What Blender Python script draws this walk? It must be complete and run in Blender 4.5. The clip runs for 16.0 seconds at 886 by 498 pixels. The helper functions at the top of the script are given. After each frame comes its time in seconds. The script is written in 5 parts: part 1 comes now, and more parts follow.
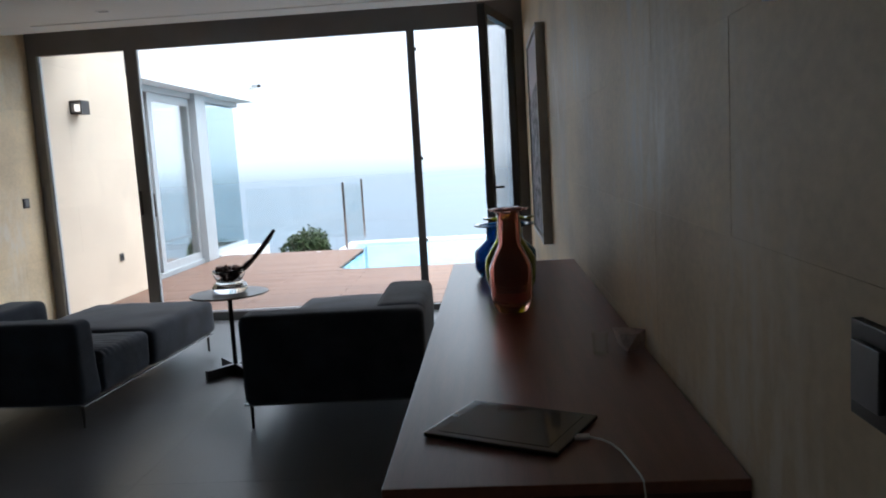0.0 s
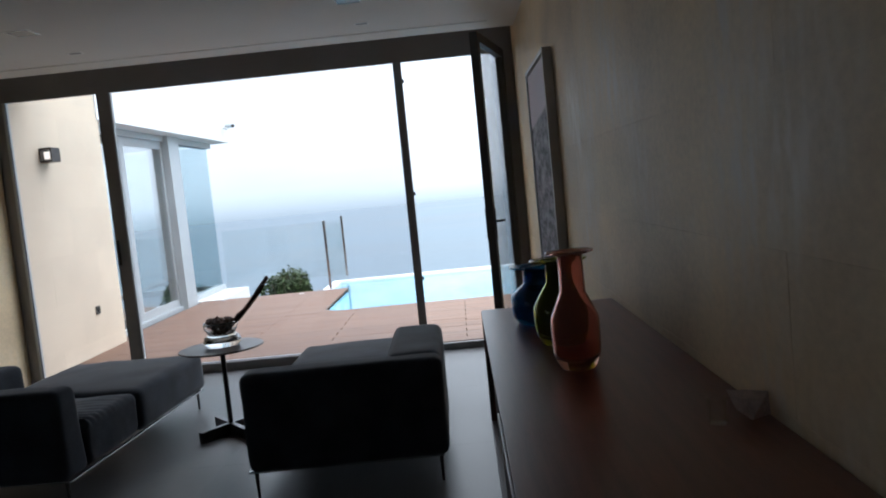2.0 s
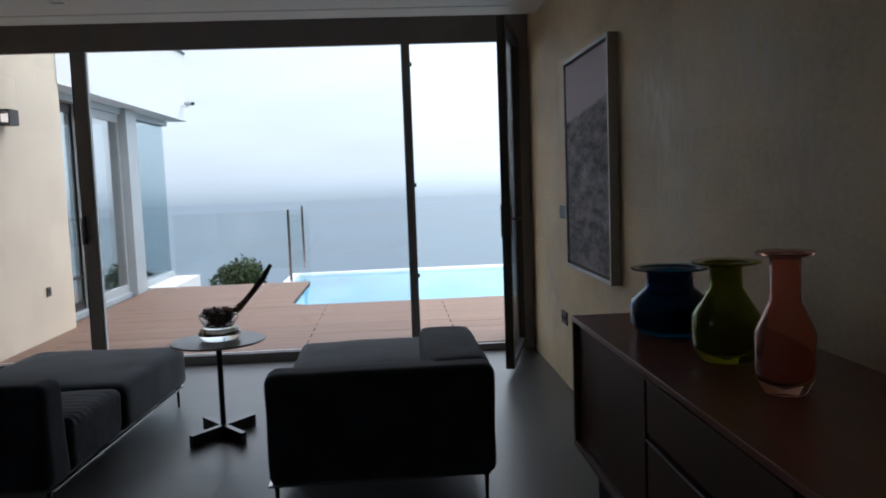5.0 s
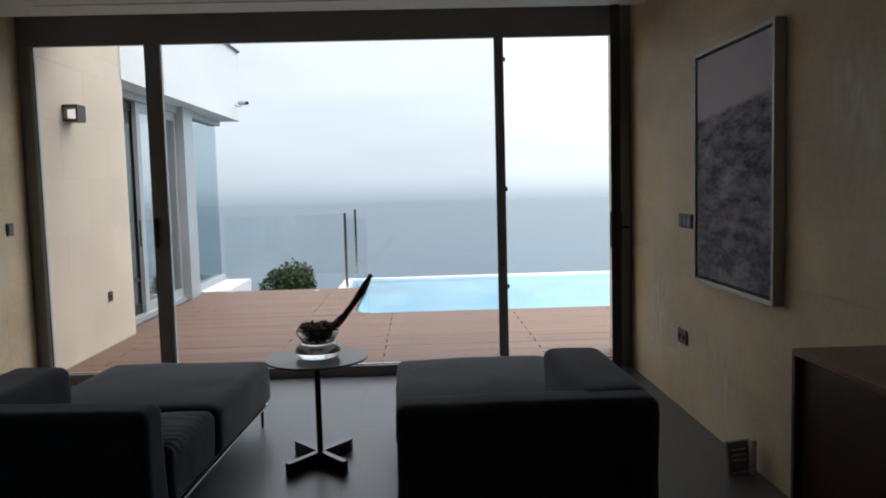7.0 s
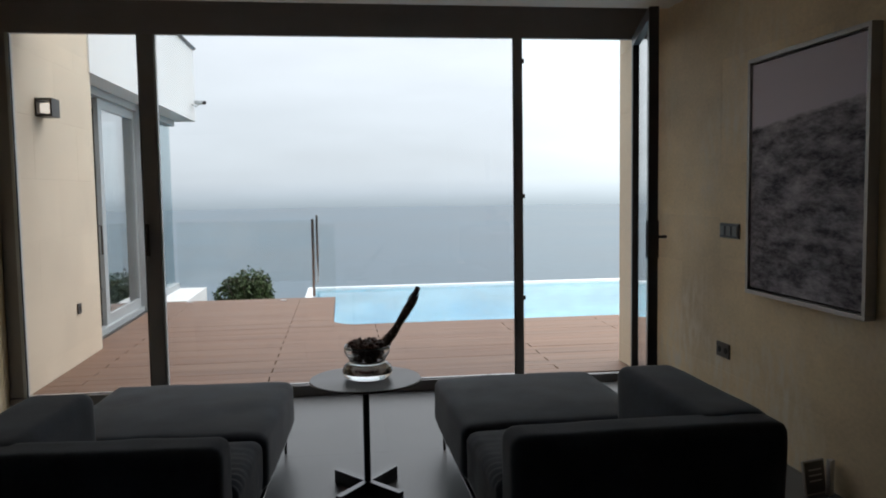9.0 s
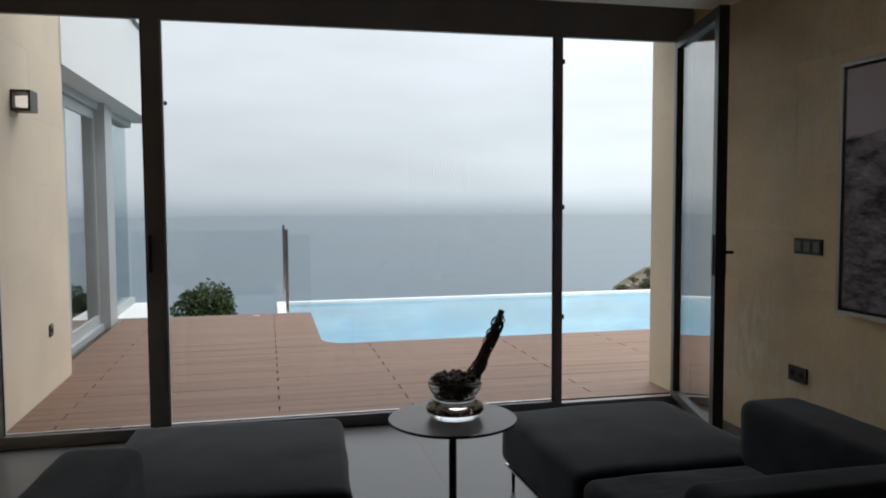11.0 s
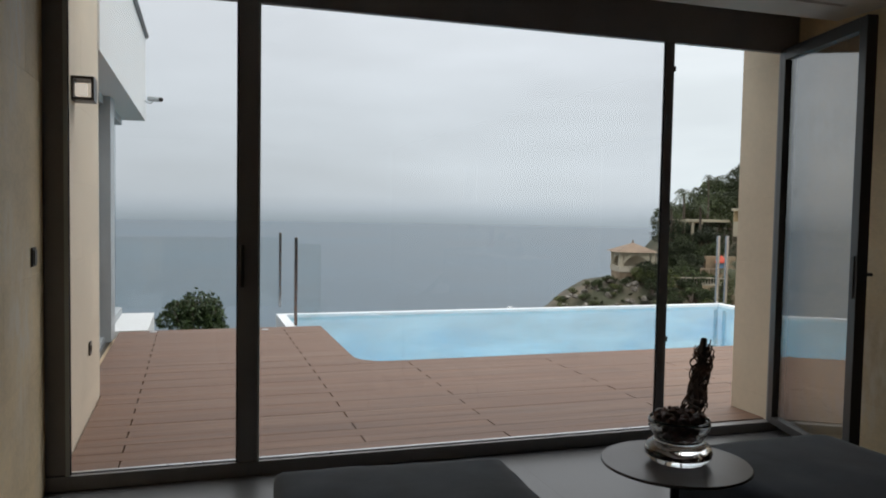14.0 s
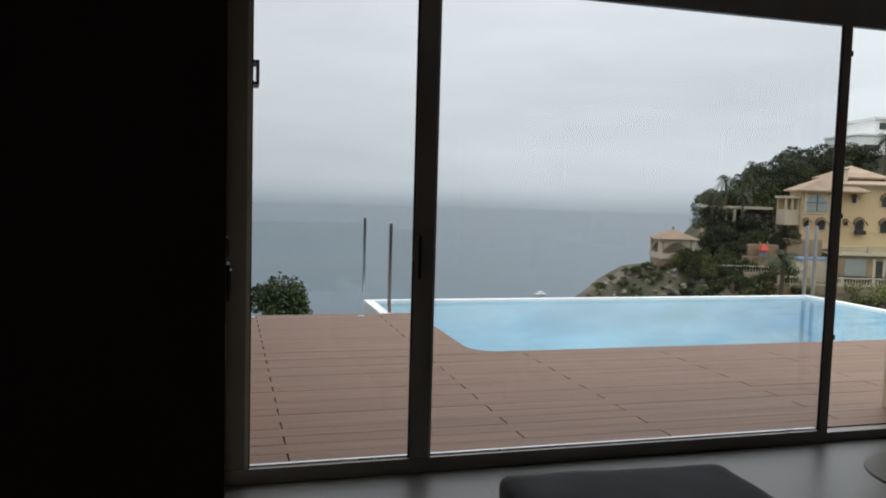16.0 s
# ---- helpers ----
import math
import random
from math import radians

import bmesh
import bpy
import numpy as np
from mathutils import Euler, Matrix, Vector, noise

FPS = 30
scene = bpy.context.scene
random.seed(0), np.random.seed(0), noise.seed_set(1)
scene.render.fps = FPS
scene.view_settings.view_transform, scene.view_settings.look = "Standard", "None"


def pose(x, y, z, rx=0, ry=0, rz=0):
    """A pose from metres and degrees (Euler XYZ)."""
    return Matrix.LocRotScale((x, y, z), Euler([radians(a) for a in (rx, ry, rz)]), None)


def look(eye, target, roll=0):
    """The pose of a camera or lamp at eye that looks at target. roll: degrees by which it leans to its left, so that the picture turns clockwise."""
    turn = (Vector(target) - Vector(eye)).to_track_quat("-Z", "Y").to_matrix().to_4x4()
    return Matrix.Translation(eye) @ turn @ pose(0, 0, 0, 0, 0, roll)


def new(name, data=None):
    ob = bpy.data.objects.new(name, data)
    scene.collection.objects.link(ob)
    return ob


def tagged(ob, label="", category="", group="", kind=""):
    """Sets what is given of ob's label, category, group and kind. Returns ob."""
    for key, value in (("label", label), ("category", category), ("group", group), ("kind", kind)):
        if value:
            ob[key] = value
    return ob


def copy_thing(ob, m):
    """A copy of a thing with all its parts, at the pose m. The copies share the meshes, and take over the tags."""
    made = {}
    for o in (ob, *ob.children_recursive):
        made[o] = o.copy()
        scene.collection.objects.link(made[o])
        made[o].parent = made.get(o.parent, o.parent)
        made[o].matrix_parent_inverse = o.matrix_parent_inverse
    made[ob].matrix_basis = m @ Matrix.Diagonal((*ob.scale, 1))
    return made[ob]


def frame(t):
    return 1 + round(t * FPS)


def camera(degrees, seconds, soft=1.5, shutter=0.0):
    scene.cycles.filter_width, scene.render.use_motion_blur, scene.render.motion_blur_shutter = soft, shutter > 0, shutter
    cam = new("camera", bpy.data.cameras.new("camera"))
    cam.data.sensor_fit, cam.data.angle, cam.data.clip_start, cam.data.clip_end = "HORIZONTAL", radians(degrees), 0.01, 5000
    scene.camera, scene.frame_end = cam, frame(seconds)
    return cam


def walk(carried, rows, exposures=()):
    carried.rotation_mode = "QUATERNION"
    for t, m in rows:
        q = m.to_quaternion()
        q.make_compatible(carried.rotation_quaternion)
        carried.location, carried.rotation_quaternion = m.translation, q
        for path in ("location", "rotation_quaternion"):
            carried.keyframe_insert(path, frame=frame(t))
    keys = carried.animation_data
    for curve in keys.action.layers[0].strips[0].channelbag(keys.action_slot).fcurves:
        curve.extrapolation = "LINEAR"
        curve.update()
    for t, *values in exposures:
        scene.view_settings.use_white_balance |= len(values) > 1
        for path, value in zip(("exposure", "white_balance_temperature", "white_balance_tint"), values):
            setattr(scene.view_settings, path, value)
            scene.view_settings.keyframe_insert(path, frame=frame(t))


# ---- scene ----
cam = camera(59.6, 16.0, soft=1.9)
METRES, EYE, TILT, LEAN, TURN = 5.3, 1.36, 0.0, 0.0, 4.1
PATH = [
    (0, (-0.343, 0.978, 1.349), (-0.474, 2.96, 1.112), -3.4),
    (0.5, (-0.354, 1.074, 1.352), (-0.519, 3.054, 1.123), -4.2),
    (1, (-0.356, 1.136, 1.351), (-0.585, 3.111, 1.133), -5.4),
    (1.5, (-0.437, 1.222, 1.37), (-0.561, 3.207, 1.163), -5.7),
    (2, (-0.565, 1.262, 1.384), (-0.618, 3.254, 1.223), -5.7),
    (2.5, (-0.634, 1.356, 1.364), (-0.693, 3.351, 1.228), -5.3),
    (3, (-0.691, 1.402, 1.348), (-0.734, 3.394, 1.178), -5.4),
    (3.5, (-0.764, 1.481, 1.335), (-0.792, 3.472, 1.149), -4.9),
    (3.6, (-0.769, 1.522, 1.343), (-0.802, 3.514, 1.165), -5.8),
    (3.7, (-0.796, 1.533, 1.34), (-0.828, 3.524, 1.156), -5.0),
    (5.8, (-1.308, 1.816, 1.375), (-1.16, 3.803, 1.208), -2.3),
    (6, (-1.356, 1.867, 1.364), (-1.225, 3.855, 1.191), -2.2),
    (6.5, (-1.459, 2.012, 1.38), (-1.391, 4.003, 1.206), -2.3),
    (7, (-1.591, 2.111, 1.376), (-1.532, 4.104, 1.215), -1.5),
    (7.5, (-1.809, 2.141, 1.391), (-1.728, 4.133, 1.232), -1.6),
    (8, (-1.982, 2.196, 1.385), (-1.864, 4.187, 1.237), -1.1),
    (8.2, (-2.022, 2.243, 1.382), (-1.884, 4.233, 1.234), -1.1),
    (10.3, (-2.654, 2.829, 1.392), (-2.238, 4.78, 1.249), -0.1),
    (10.5, (-2.717, 2.891, 1.382), (-2.296, 4.841, 1.24), -0.1),
    (11, (-2.844, 3.047, 1.393), (-2.403, 4.994, 1.268), -0.3),
    (11.5, (-3.022, 3.154, 1.389), (-2.537, 5.091, 1.273), -0.0),
    (12, (-3.19, 3.243, 1.392), (-2.628, 5.16, 1.282), 0.7),
    (12.5, (-3.314, 3.354, 1.379), (-2.793, 5.282, 1.264), 1.2),
    (13, (-3.426, 3.518, 1.407), (-2.894, 5.442, 1.292), 0.9),
    (13.5, (-3.569, 3.629, 1.393), (-3.003, 5.545, 1.298), 1.5),
    (14, (-3.759, 3.708, 1.4), (-3.146, 5.609, 1.299), 1.0),
    (14.5, (-3.906, 3.791, 1.393), (-3.284, 5.686, 1.244), 1.3),
    (15, (-4.056, 3.932, 1.41), (-3.478, 5.841, 1.259), 0.9),
    (15.5, (-4.207, 4.012, 1.408), (-3.681, 5.937, 1.266), 1.6),
    (16, (-4.455, 4.075, 1.417), (-3.915, 5.995, 1.272), 1.6),
]
walk(cam, [(t, look(eye, target, roll)) for t, eye, target, roll in PATH],
     [(0.0, 1.16, 5900, 11), (1.5, 0.97, 5900, 11), (3.5, 0.54, 5850, 11), (5.8, 0.45, 6000, 11), (7.0, 0.34, 6250, 11), (8.2, 0.28, 6400, 10.5), (11.0, 0.0, 6500, 10), (12.5, -0.08, 6550, 10), (14.5, -0.28, 6550, 10), (16.0, -0.28, 6550, 10)])

# ---- world, sun and large lights ----
FX, FY = 0.267, 0.9636            # the axis towards the headland, and across it
OX, OY = -3.88, 3.87
SHRINK = 0.937


def far(u, v):
    """World x, y of a place u metres across and v metres out."""
    v = v * SHRINK
    return OX + u * FY + v * FX, OY - u * FX + v * FY


world = bpy.data.worlds.new("overcast")
scene.world = world
world.use_nodes = True
wn, wl = world.node_tree.nodes, world.node_tree.links
wn.clear()
w_out, w_bg = wn.new("ShaderNodeOutputWorld"), wn.new("ShaderNodeBackground")
w_sky = wn.new("ShaderNodeTexSky")
w_sky.sky_type, w_sky.sun_disc = "NISHITA", False
w_sky.sun_elevation, w_sky.sun_rotation = radians(48), radians(35)
w_co, w_sep = wn.new("ShaderNodeTexCoord"), wn.new("ShaderNodeSeparateXYZ")
w_ramp = wn.new("ShaderNodeValToRGB")
CLOUD = [(0.0, (0.15, 0.185, 0.205)), (0.478, (0.18, 0.22, 0.245)), (0.4905, (0.235, 0.283, 0.313)), (0.50, (0.35, 0.405, 0.44)), (0.507, (0.42, 0.472, 0.503)),
         (0.52, (0.44, 0.488, 0.515)), (0.56, (0.475, 0.52, 0.545)), (0.62, (0.545, 0.585, 0.61)), (0.8, (1.10, 1.14, 1.15)), (1.0, (1.45, 1.47, 1.48))]
for i, (at, col) in enumerate(CLOUD):
    el = w_ramp.color_ramp.elements[i] if i < 2 else w_ramp.color_ramp.elements.new(at)
    el.position, el.color = at, (*col, 1)
w_map = wn.new("ShaderNodeMapRange")
w_map.inputs["From Min"].default_value, w_map.inputs["From Max"].default_value = -1, 1
w_st = wn.new("ShaderNodeMapping")
w_st.inputs["Scale"].default_value = (1.0, 1.0, 5.0)
w_no = wn.new("ShaderNodeTexNoise")
w_no.inputs["Scale"].default_value, w_no.inputs["Detail"].default_value, w_no.inputs["Roughness"].default_value = 2.2, 5, 0.5
w_nr = wn.new("ShaderNodeMapRange")
w_nr.inputs["From Min"].default_value, w_nr.inputs["From Max"].default_value = 0.3, 0.7
w_nr.inputs["To Min"].default_value, w_nr.inputs["To Max"].default_value = 16.5, 20.5
w_mul = wn.new("ShaderNodeVectorMath")
w_mul.operation = "SCALE"
w_mix = wn.new("ShaderNodeMix")
w_mix.data_type = "RGBA"
w_mix.inputs["Factor"].default_value = 0.97
wl.new(w_co.outputs["Generated"], w_sep.inputs[0])
wl.new(w_co.outputs["Generated"], w_st.inputs["Vector"])
wl.new(w_st.outputs[0], w_no.inputs["Vector"])
wl.new(w_sep.outputs["Z"], w_map.inputs["Value"])
wl.new(w_map.outputs[0], w_ramp.inputs[0])
wl.new(w_no.outputs["Fac"], w_nr.inputs["Value"])
wl.new(w_ramp.outputs["Color"], w_mul.inputs[0])
w_side, w_both = wn.new("ShaderNodeMapRange"), wn.new("ShaderNodeMath")
w_side.inputs["From Min"].default_value, w_side.inputs["From Max"].default_value = -0.6, 0.8
w_side.inputs["To Min"].default_value, w_side.inputs["To Max"].default_value = 0.78, 1.16
w_both.operation = "MULTIPLY"
wl.new(w_sep.outputs["X"], w_side.inputs["Value"])
wl.new(w_nr.outputs[0], w_both.inputs[0])
wl.new(w_side.outputs[0], w_both.inputs[1])
wl.new(w_both.outputs[0], w_mul.inputs["Scale"])
wl.new(w_sky.outputs[0], w_mix.inputs["A"])
wl.new(w_mul.outputs[0], w_mix.inputs["B"])
wl.new(w_mix.outputs["Result"], w_bg.inputs["Color"])
w_bg.inputs["Strength"].default_value = 0.1
wl.new(w_bg.outputs[0], w_out.inputs["Surface"])

sun = new("sun", bpy.data.lights.new("sun", "SUN"))
sun.data.energy, sun.data.angle, sun.data.color = 0.6, radians(40), (1.0, 0.97, 0.93)
sun.matrix_world = look((0, 0, 0), (-0.45, -0.62, -0.95))


# ---- materials ----
def mat(name, color, rough=0.6, metal=0.0, spots=None, scale=3.0, amount=0.12, fine=60.0, bump=0.05, stretch=(1, 1, 1),
        vary=0.0, island=0.0, sheen=0.0, coat=0.0, spec=None, depth=0.002, rough_var=0.08):
    """A principled material whose colour and relief vary at two scales, and from piece to piece."""
    m = bpy.data.materials.new(name)
    m.use_nodes = True
    n, l = m.node_tree.nodes, m.node_tree.links
    b = n["Principled BSDF"]
    b.inputs["Metallic"].default_value = metal
    b.inputs["Sheen Weight"].default_value, b.inputs["Coat Weight"].default_value = sheen, coat
    if sheen:
        b.inputs["Sheen Roughness"].default_value = 0.45
    if spec is not None:
        b.inputs["Specular IOR Level"].default_value = spec
    co, mp = n.new("ShaderNodeTexCoord"), n.new("ShaderNodeMapping")
    mp.inputs["Scale"].default_value = stretch
    big, small = n.new("ShaderNodeTexNoise"), n.new("ShaderNodeTexNoise")
    big.inputs["Scale"].default_value, big.inputs["Detail"].default_value = scale, 4
    small.inputs["Scale"].default_value, small.inputs["Detail"].default_value = fine, 3
    geo = n.new("ShaderNodeNewGeometry")
    l.new(geo.outputs["Position"], mp.inputs["Vector"])
    l.new(mp.outputs[0], big.inputs["Vector"])
    l.new(mp.outputs[0], small.inputs["Vector"])
    add = n.new("ShaderNodeMath")
    add.operation = "MULTIPLY_ADD"
    add.inputs[1].default_value = 0.4
    l.new(small.outputs["Fac"], add.inputs[0])
    l.new(big.outputs["Fac"], add.inputs[2])
    rng = n.new("ShaderNodeMapRange")
    rng.inputs["From Min"].default_value, rng.inputs["From Max"].default_value = 0.45, 0.95
    rng.inputs["To Min"].default_value, rng.inputs["To Max"].default_value = 1 - amount * 1.5, 1 + amount * 1.5
    l.new(add.outputs[0], rng.inputs["Value"])
    fac = rng.outputs[0]
    for much, node, out in ((vary, "ShaderNodeObjectInfo", "Random"), (island, "ShaderNodeNewGeometry", "Random Per Island")):
        if much:
            src, r2, mm = n.new(node), n.new("ShaderNodeMapRange"), n.new("ShaderNodeMath")
            r2.inputs["To Min"].default_value, r2.inputs["To Max"].default_value = 1 - much, 1 + much
            mm.operation = "MULTIPLY"
            l.new(src.outputs[out], r2.inputs["Value"])
            l.new(r2.outputs[0], mm.inputs[0])
            l.new(fac, mm.inputs[1])
            fac = mm.outputs[0]
    sc = n.new("ShaderNodeVectorMath")
    sc.operation = "SCALE"
    sc.inputs[0].default_value = color
    if spots:
        mixc = n.new("ShaderNodeMix")
        mixc.data_type = "RGBA"
        mixc.inputs["A"].default_value, mixc.inputs["B"].default_value = (*color, 1), (*spots, 1)
        blot, br = n.new("ShaderNodeTexNoise"), n.new("ShaderNodeMapRange")
        blot.inputs["Scale"].default_value, blot.inputs["Detail"].default_value = scale * 0.6, 6
        br.inputs["From Min"].default_value, br.inputs["From Max"].default_value = 0.45, 0.65
        l.new(mp.outputs[0], blot.inputs["Vector"])
        l.new(blot.outputs["Fac"], br.inputs["Value"])
        l.new(br.outputs[0], mixc.inputs["Factor"])
        l.new(mixc.outputs["Result"], sc.inputs[0])
    l.new(fac, sc.inputs["Scale"])
    l.new(sc.outputs[0], b.inputs["Base Color"])
    rr = n.new("ShaderNodeMapRange")
    rr.inputs["To Min"].default_value, rr.inputs["To Max"].default_value = max(0.0, rough - rough_var), min(1, rough + rough_var)
    l.new(big.outputs["Fac"], rr.inputs["Value"])
    l.new(rr.outputs[0], b.inputs["Roughness"])
    if bump:
        bp = n.new("ShaderNodeBump")
        bp.inputs["Strength"].default_value, bp.inputs["Distance"].default_value = min(1, bump * 5), depth
        l.new(add.outputs[0], bp.inputs["Height"])
        l.new(bp.outputs[0], b.inputs["Normal"])
    return m


def pane_glass(name, tint, gloss=1.0, base=0.03):
    """Thin glass: tinted straight through, with mirror gloss that grows at a slant."""
    m = bpy.data.materials.new(name)
    m.use_nodes = True
    n, l = m.node_tree.nodes, m.node_tree.links
    n.clear()
    out, mix = n.new("ShaderNodeOutputMaterial"), n.new("ShaderNodeMixShader")
    tr, gl, lw, fr = n.new("ShaderNodeBsdfTransparent"), n.new("ShaderNodeBsdfGlossy"), n.new("ShaderNodeLayerWeight"), n.new("ShaderNodeMath")
    tr.inputs["Color"].default_value = (*(c ** 0.5 for c in tint), 1)
    gl.inputs["Roughness"].default_value = 0.0
    lw.inputs["Blend"].default_value = 0.5
    fr.operation, fr.inputs[1].default_value = "POWER", 5.0
    l.new(lw.outputs["Facing"], fr.inputs[0])
    k = n.new("ShaderNodeMath")
    k.operation = "MULTIPLY_ADD"
    k.use_clamp = True
    k.inputs[1].default_value, k.inputs[2].default_value = gloss, base
    l.new(fr.outputs[0], k.inputs[0])
    l.new(k.outputs[0], mix.inputs["Fac"])
    l.new(tr.outputs[0], mix.inputs[1])
    l.new(gl.outputs[0], mix.inputs[2])
    l.new(mix.outputs[0], out.inputs["Surface"])
    return m


def solid_glass(name, color, rough=0.02, ior=1.45, clear=1.0):
    m = bpy.data.materials.new(name)
    m.use_nodes = True
    b = m.node_tree.nodes["Principled BSDF"]
    b.inputs["Base Color"].default_value = (*color, 1)
    b.inputs["Transmission Weight"].default_value = clear
    b.inputs["Roughness"].default_value, b.inputs["IOR"].default_value = rough, ior
    return m


STONE = mat("limestone slabs", (0.78, 0.62, 0.395), 0.60, spots=(0.69, 0.545, 0.35), scale=1.5, amount=0.12, fine=34, bump=0.08, spec=0.35, vary=0.06, stretch=(1, 1, 1.6), depth=0.004)
def streaked(m, color, scale=1.6):
    """Adds pale mineral runs that hang down in patches, with a smoother face where they are."""
    n, l = m.node_tree.nodes, m.node_tree.links
    b = n["Principled BSDF"]
    geo, mp, run, blot = n.new("ShaderNodeNewGeometry"), n.new("ShaderNodeMapping"), n.new("ShaderNodeTexNoise"), n.new("ShaderNodeTexNoise")
    mp.inputs["Scale"].default_value = (20, 20, 7.0)
    run.inputs["Scale"].default_value, run.inputs["Detail"].default_value = 1.0, 5
    blot.inputs["Scale"].default_value, blot.inputs["Detail"].default_value = scale, 4
    l.new(geo.outputs["Position"], mp.inputs["Vector"])
    l.new(mp.outputs[0], run.inputs["Vector"])
    l.new(geo.outputs["Position"], blot.inputs["Vector"])
    a, c, d, mul = n.new("ShaderNodeMapRange"), n.new("ShaderNodeMapRange"), n.new("ShaderNodeMapRange"), n.new("ShaderNodeMath")
    a.inputs["From Min"].default_value, a.inputs["From Max"].default_value = 0.42, 0.62
    a.inputs["To Min"].default_value = 0.15
    c.inputs["From Min"].default_value, c.inputs["From Max"].default_value = 0.47, 0.68
    mul.operation = "MULTIPLY"
    l.new(run.outputs["Fac"], a.inputs["Value"])
    l.new(blot.outputs["Fac"], c.inputs["Value"])
    l.new(a.outputs[0], mul.inputs[0])
    l.new(c.outputs[0], mul.inputs[1])
    mix = n.new("ShaderNodeMix")
    mix.data_type = "RGBA"
    mix.inputs["B"].default_value = (*color, 1)
    old = b.inputs["Base Color"].links[0].from_socket
    l.new(old, mix.inputs["A"])
    l.new(mul.outputs[0], mix.inputs["Factor"])
    l.new(mix.outputs["Result"], b.inputs["Base Color"])
    rough = b.inputs["Roughness"].links[0].from_socket
    d.inputs["To Min"].default_value, d.inputs["To Max"].default_value = 1.0, 0.8
    rm = n.new("ShaderNodeMath")
    rm.operation = "MULTIPLY"
    l.new(mul.outputs[0], d.inputs["Value"])
    l.new(rough, rm.inputs[0])
    l.new(d.outputs[0], rm.inputs[1])
    l.new(rm.outputs[0], b.inputs["Roughness"])


streaked(STONE, (0.76, 0.665, 0.53))
STONE_OUT = mat("outdoor limestone", (0.71, 0.605, 0.465), 0.75, spots=(0.665, 0.56, 0.425), scale=1.3, amount=0.05, fine=30, bump=0.05, vary=0.025)
JOINT = mat("joint grout", (0.66, 0.535, 0.36), 0.9, amount=0.2)
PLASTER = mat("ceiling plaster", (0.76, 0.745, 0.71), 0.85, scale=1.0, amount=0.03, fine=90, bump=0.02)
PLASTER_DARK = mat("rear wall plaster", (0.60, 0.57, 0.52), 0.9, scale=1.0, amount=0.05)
WHITE = mat("white render", (0.78, 0.79, 0.78), 0.8, scale=0.6, amount=0.03, fine=50, bump=0.03)
FLOOR = mat("dark polished tile", (0.095, 0.098, 0.103), 0.36, spots=(0.085, 0.088, 0.092), scale=1.6, amount=0.10, fine=70, bump=0.02, vary=0.03, depth=0.001)
ALU = mat("grey lacquered aluminium", (0.225, 0.218, 0.222), 0.45, metal=0.2, scale=4, amount=0.05, fine=120, bump=0.01)
ALU_LIGHT = mat("pale grey aluminium", (0.42, 0.45, 0.46), 0.45, metal=0.2, scale=4, amount=0.04, fine=120, bump=0.01)
ALU_DARK = mat("dark lacquered aluminium", (0.055, 0.052, 0.05), 0.42, metal=0.25, scale=4, amount=0.05, fine=120, bump=0.01)
# dark wood tone that also holds the shade on the unlit wall end
END_SHADED = mat("dark wood tone with shade", (0.10, 0.036, 0.026), 0.6, amount=0.1)
GASKET = mat("black rubber gasket", (0.015, 0.015, 0.015), 0.6)
TRACK = mat("bright aluminium track", (0.55, 0.55, 0.56), 0.3, metal=0.8, scale=5, amount=0.06)
CHROME = mat("brushed chrome", (0.55, 0.55, 0.56), 0.22, metal=1.0, scale=8, amount=0.06, fine=200, bump=0.01)
STEEL = mat("dull steel", (0.12, 0.12, 0.125), 0.34, metal=0.9, scale=8, amount=0.08, fine=200, bump=0.01)
DARK_METAL = mat("bronzed metal", (0.05, 0.045, 0.042), 0.45, metal=0.6, scale=6, amount=0.08)
VELVET = mat("slate velvet", (0.029, 0.036, 0.048), 0.9, scale=5, amount=0.32, fine=140, bump=0.10, sheen=0.21, depth=0.003, spec=0.15)
# one walnut in two tones: light on the top, shade on the other faces
WALNUT_LIT = mat("dark walnut, lit top", (0.225, 0.086, 0.056), 0.31, scale=3, amount=0.16, fine=30, bump=0, stretch=(14, 1.0, 14), spec=0.8, rough_var=0.03)
WALNUT_SHADED = mat("dark walnut, shaded faces", (0.080, 0.036, 0.023), 0.42, scale=3, amount=0.22, fine=30, bump=0.03, stretch=(14, 1.0, 14), depth=0.001, vary=0.12)
DECKING = mat("thermally treated decking", (0.170, 0.090, 0.053), 0.62, spots=(0.188, 0.112, 0.074), scale=1.6, amount=0.18, fine=30, bump=0.12, stretch=(0.5, 11, 1), vary=0.05, depth=0.002)
POOL = mat("pale blue pool lining", (0.54, 0.79, 0.86), 0.5, scale=2.8, amount=0.14, fine=14, stretch=(0.32, 1.3, 1), spots=(0.18, 0.56, 0.78), bump=0.02)
COPING = mat("white pool edge", (0.86, 0.88, 0.89), 0.4, scale=3, amount=0.04)
SLOTTED = mat("black slot", (0.01, 0.01, 0.01), 0.8)
WOOD_TOP = mat("bronzed table top", (0.075, 0.058, 0.05), 0.36, scale=5, amount=0.10, fine=90, bump=0.02, metal=0.15)
BARK = mat("bark", (0.11, 0.085, 0.065), 0.9, scale=6, amount=0.3, fine=40, bump=0.15, depth=0.01)
VINE = mat("dried vine", (0.075, 0.042, 0.028), 0.85, scale=20, amount=0.3, fine=120, bump=0.1)
POD = mat("dried seed pods", (0.070, 0.028, 0.018), 0.6, scale=40, amount=0.35, fine=200, bump=0.1, island=0.4)
LEAF = mat("bush leaves", (0.045, 0.075, 0.02), 0.6, scale=8, amount=0.25, fine=40, bump=0, island=0.4)
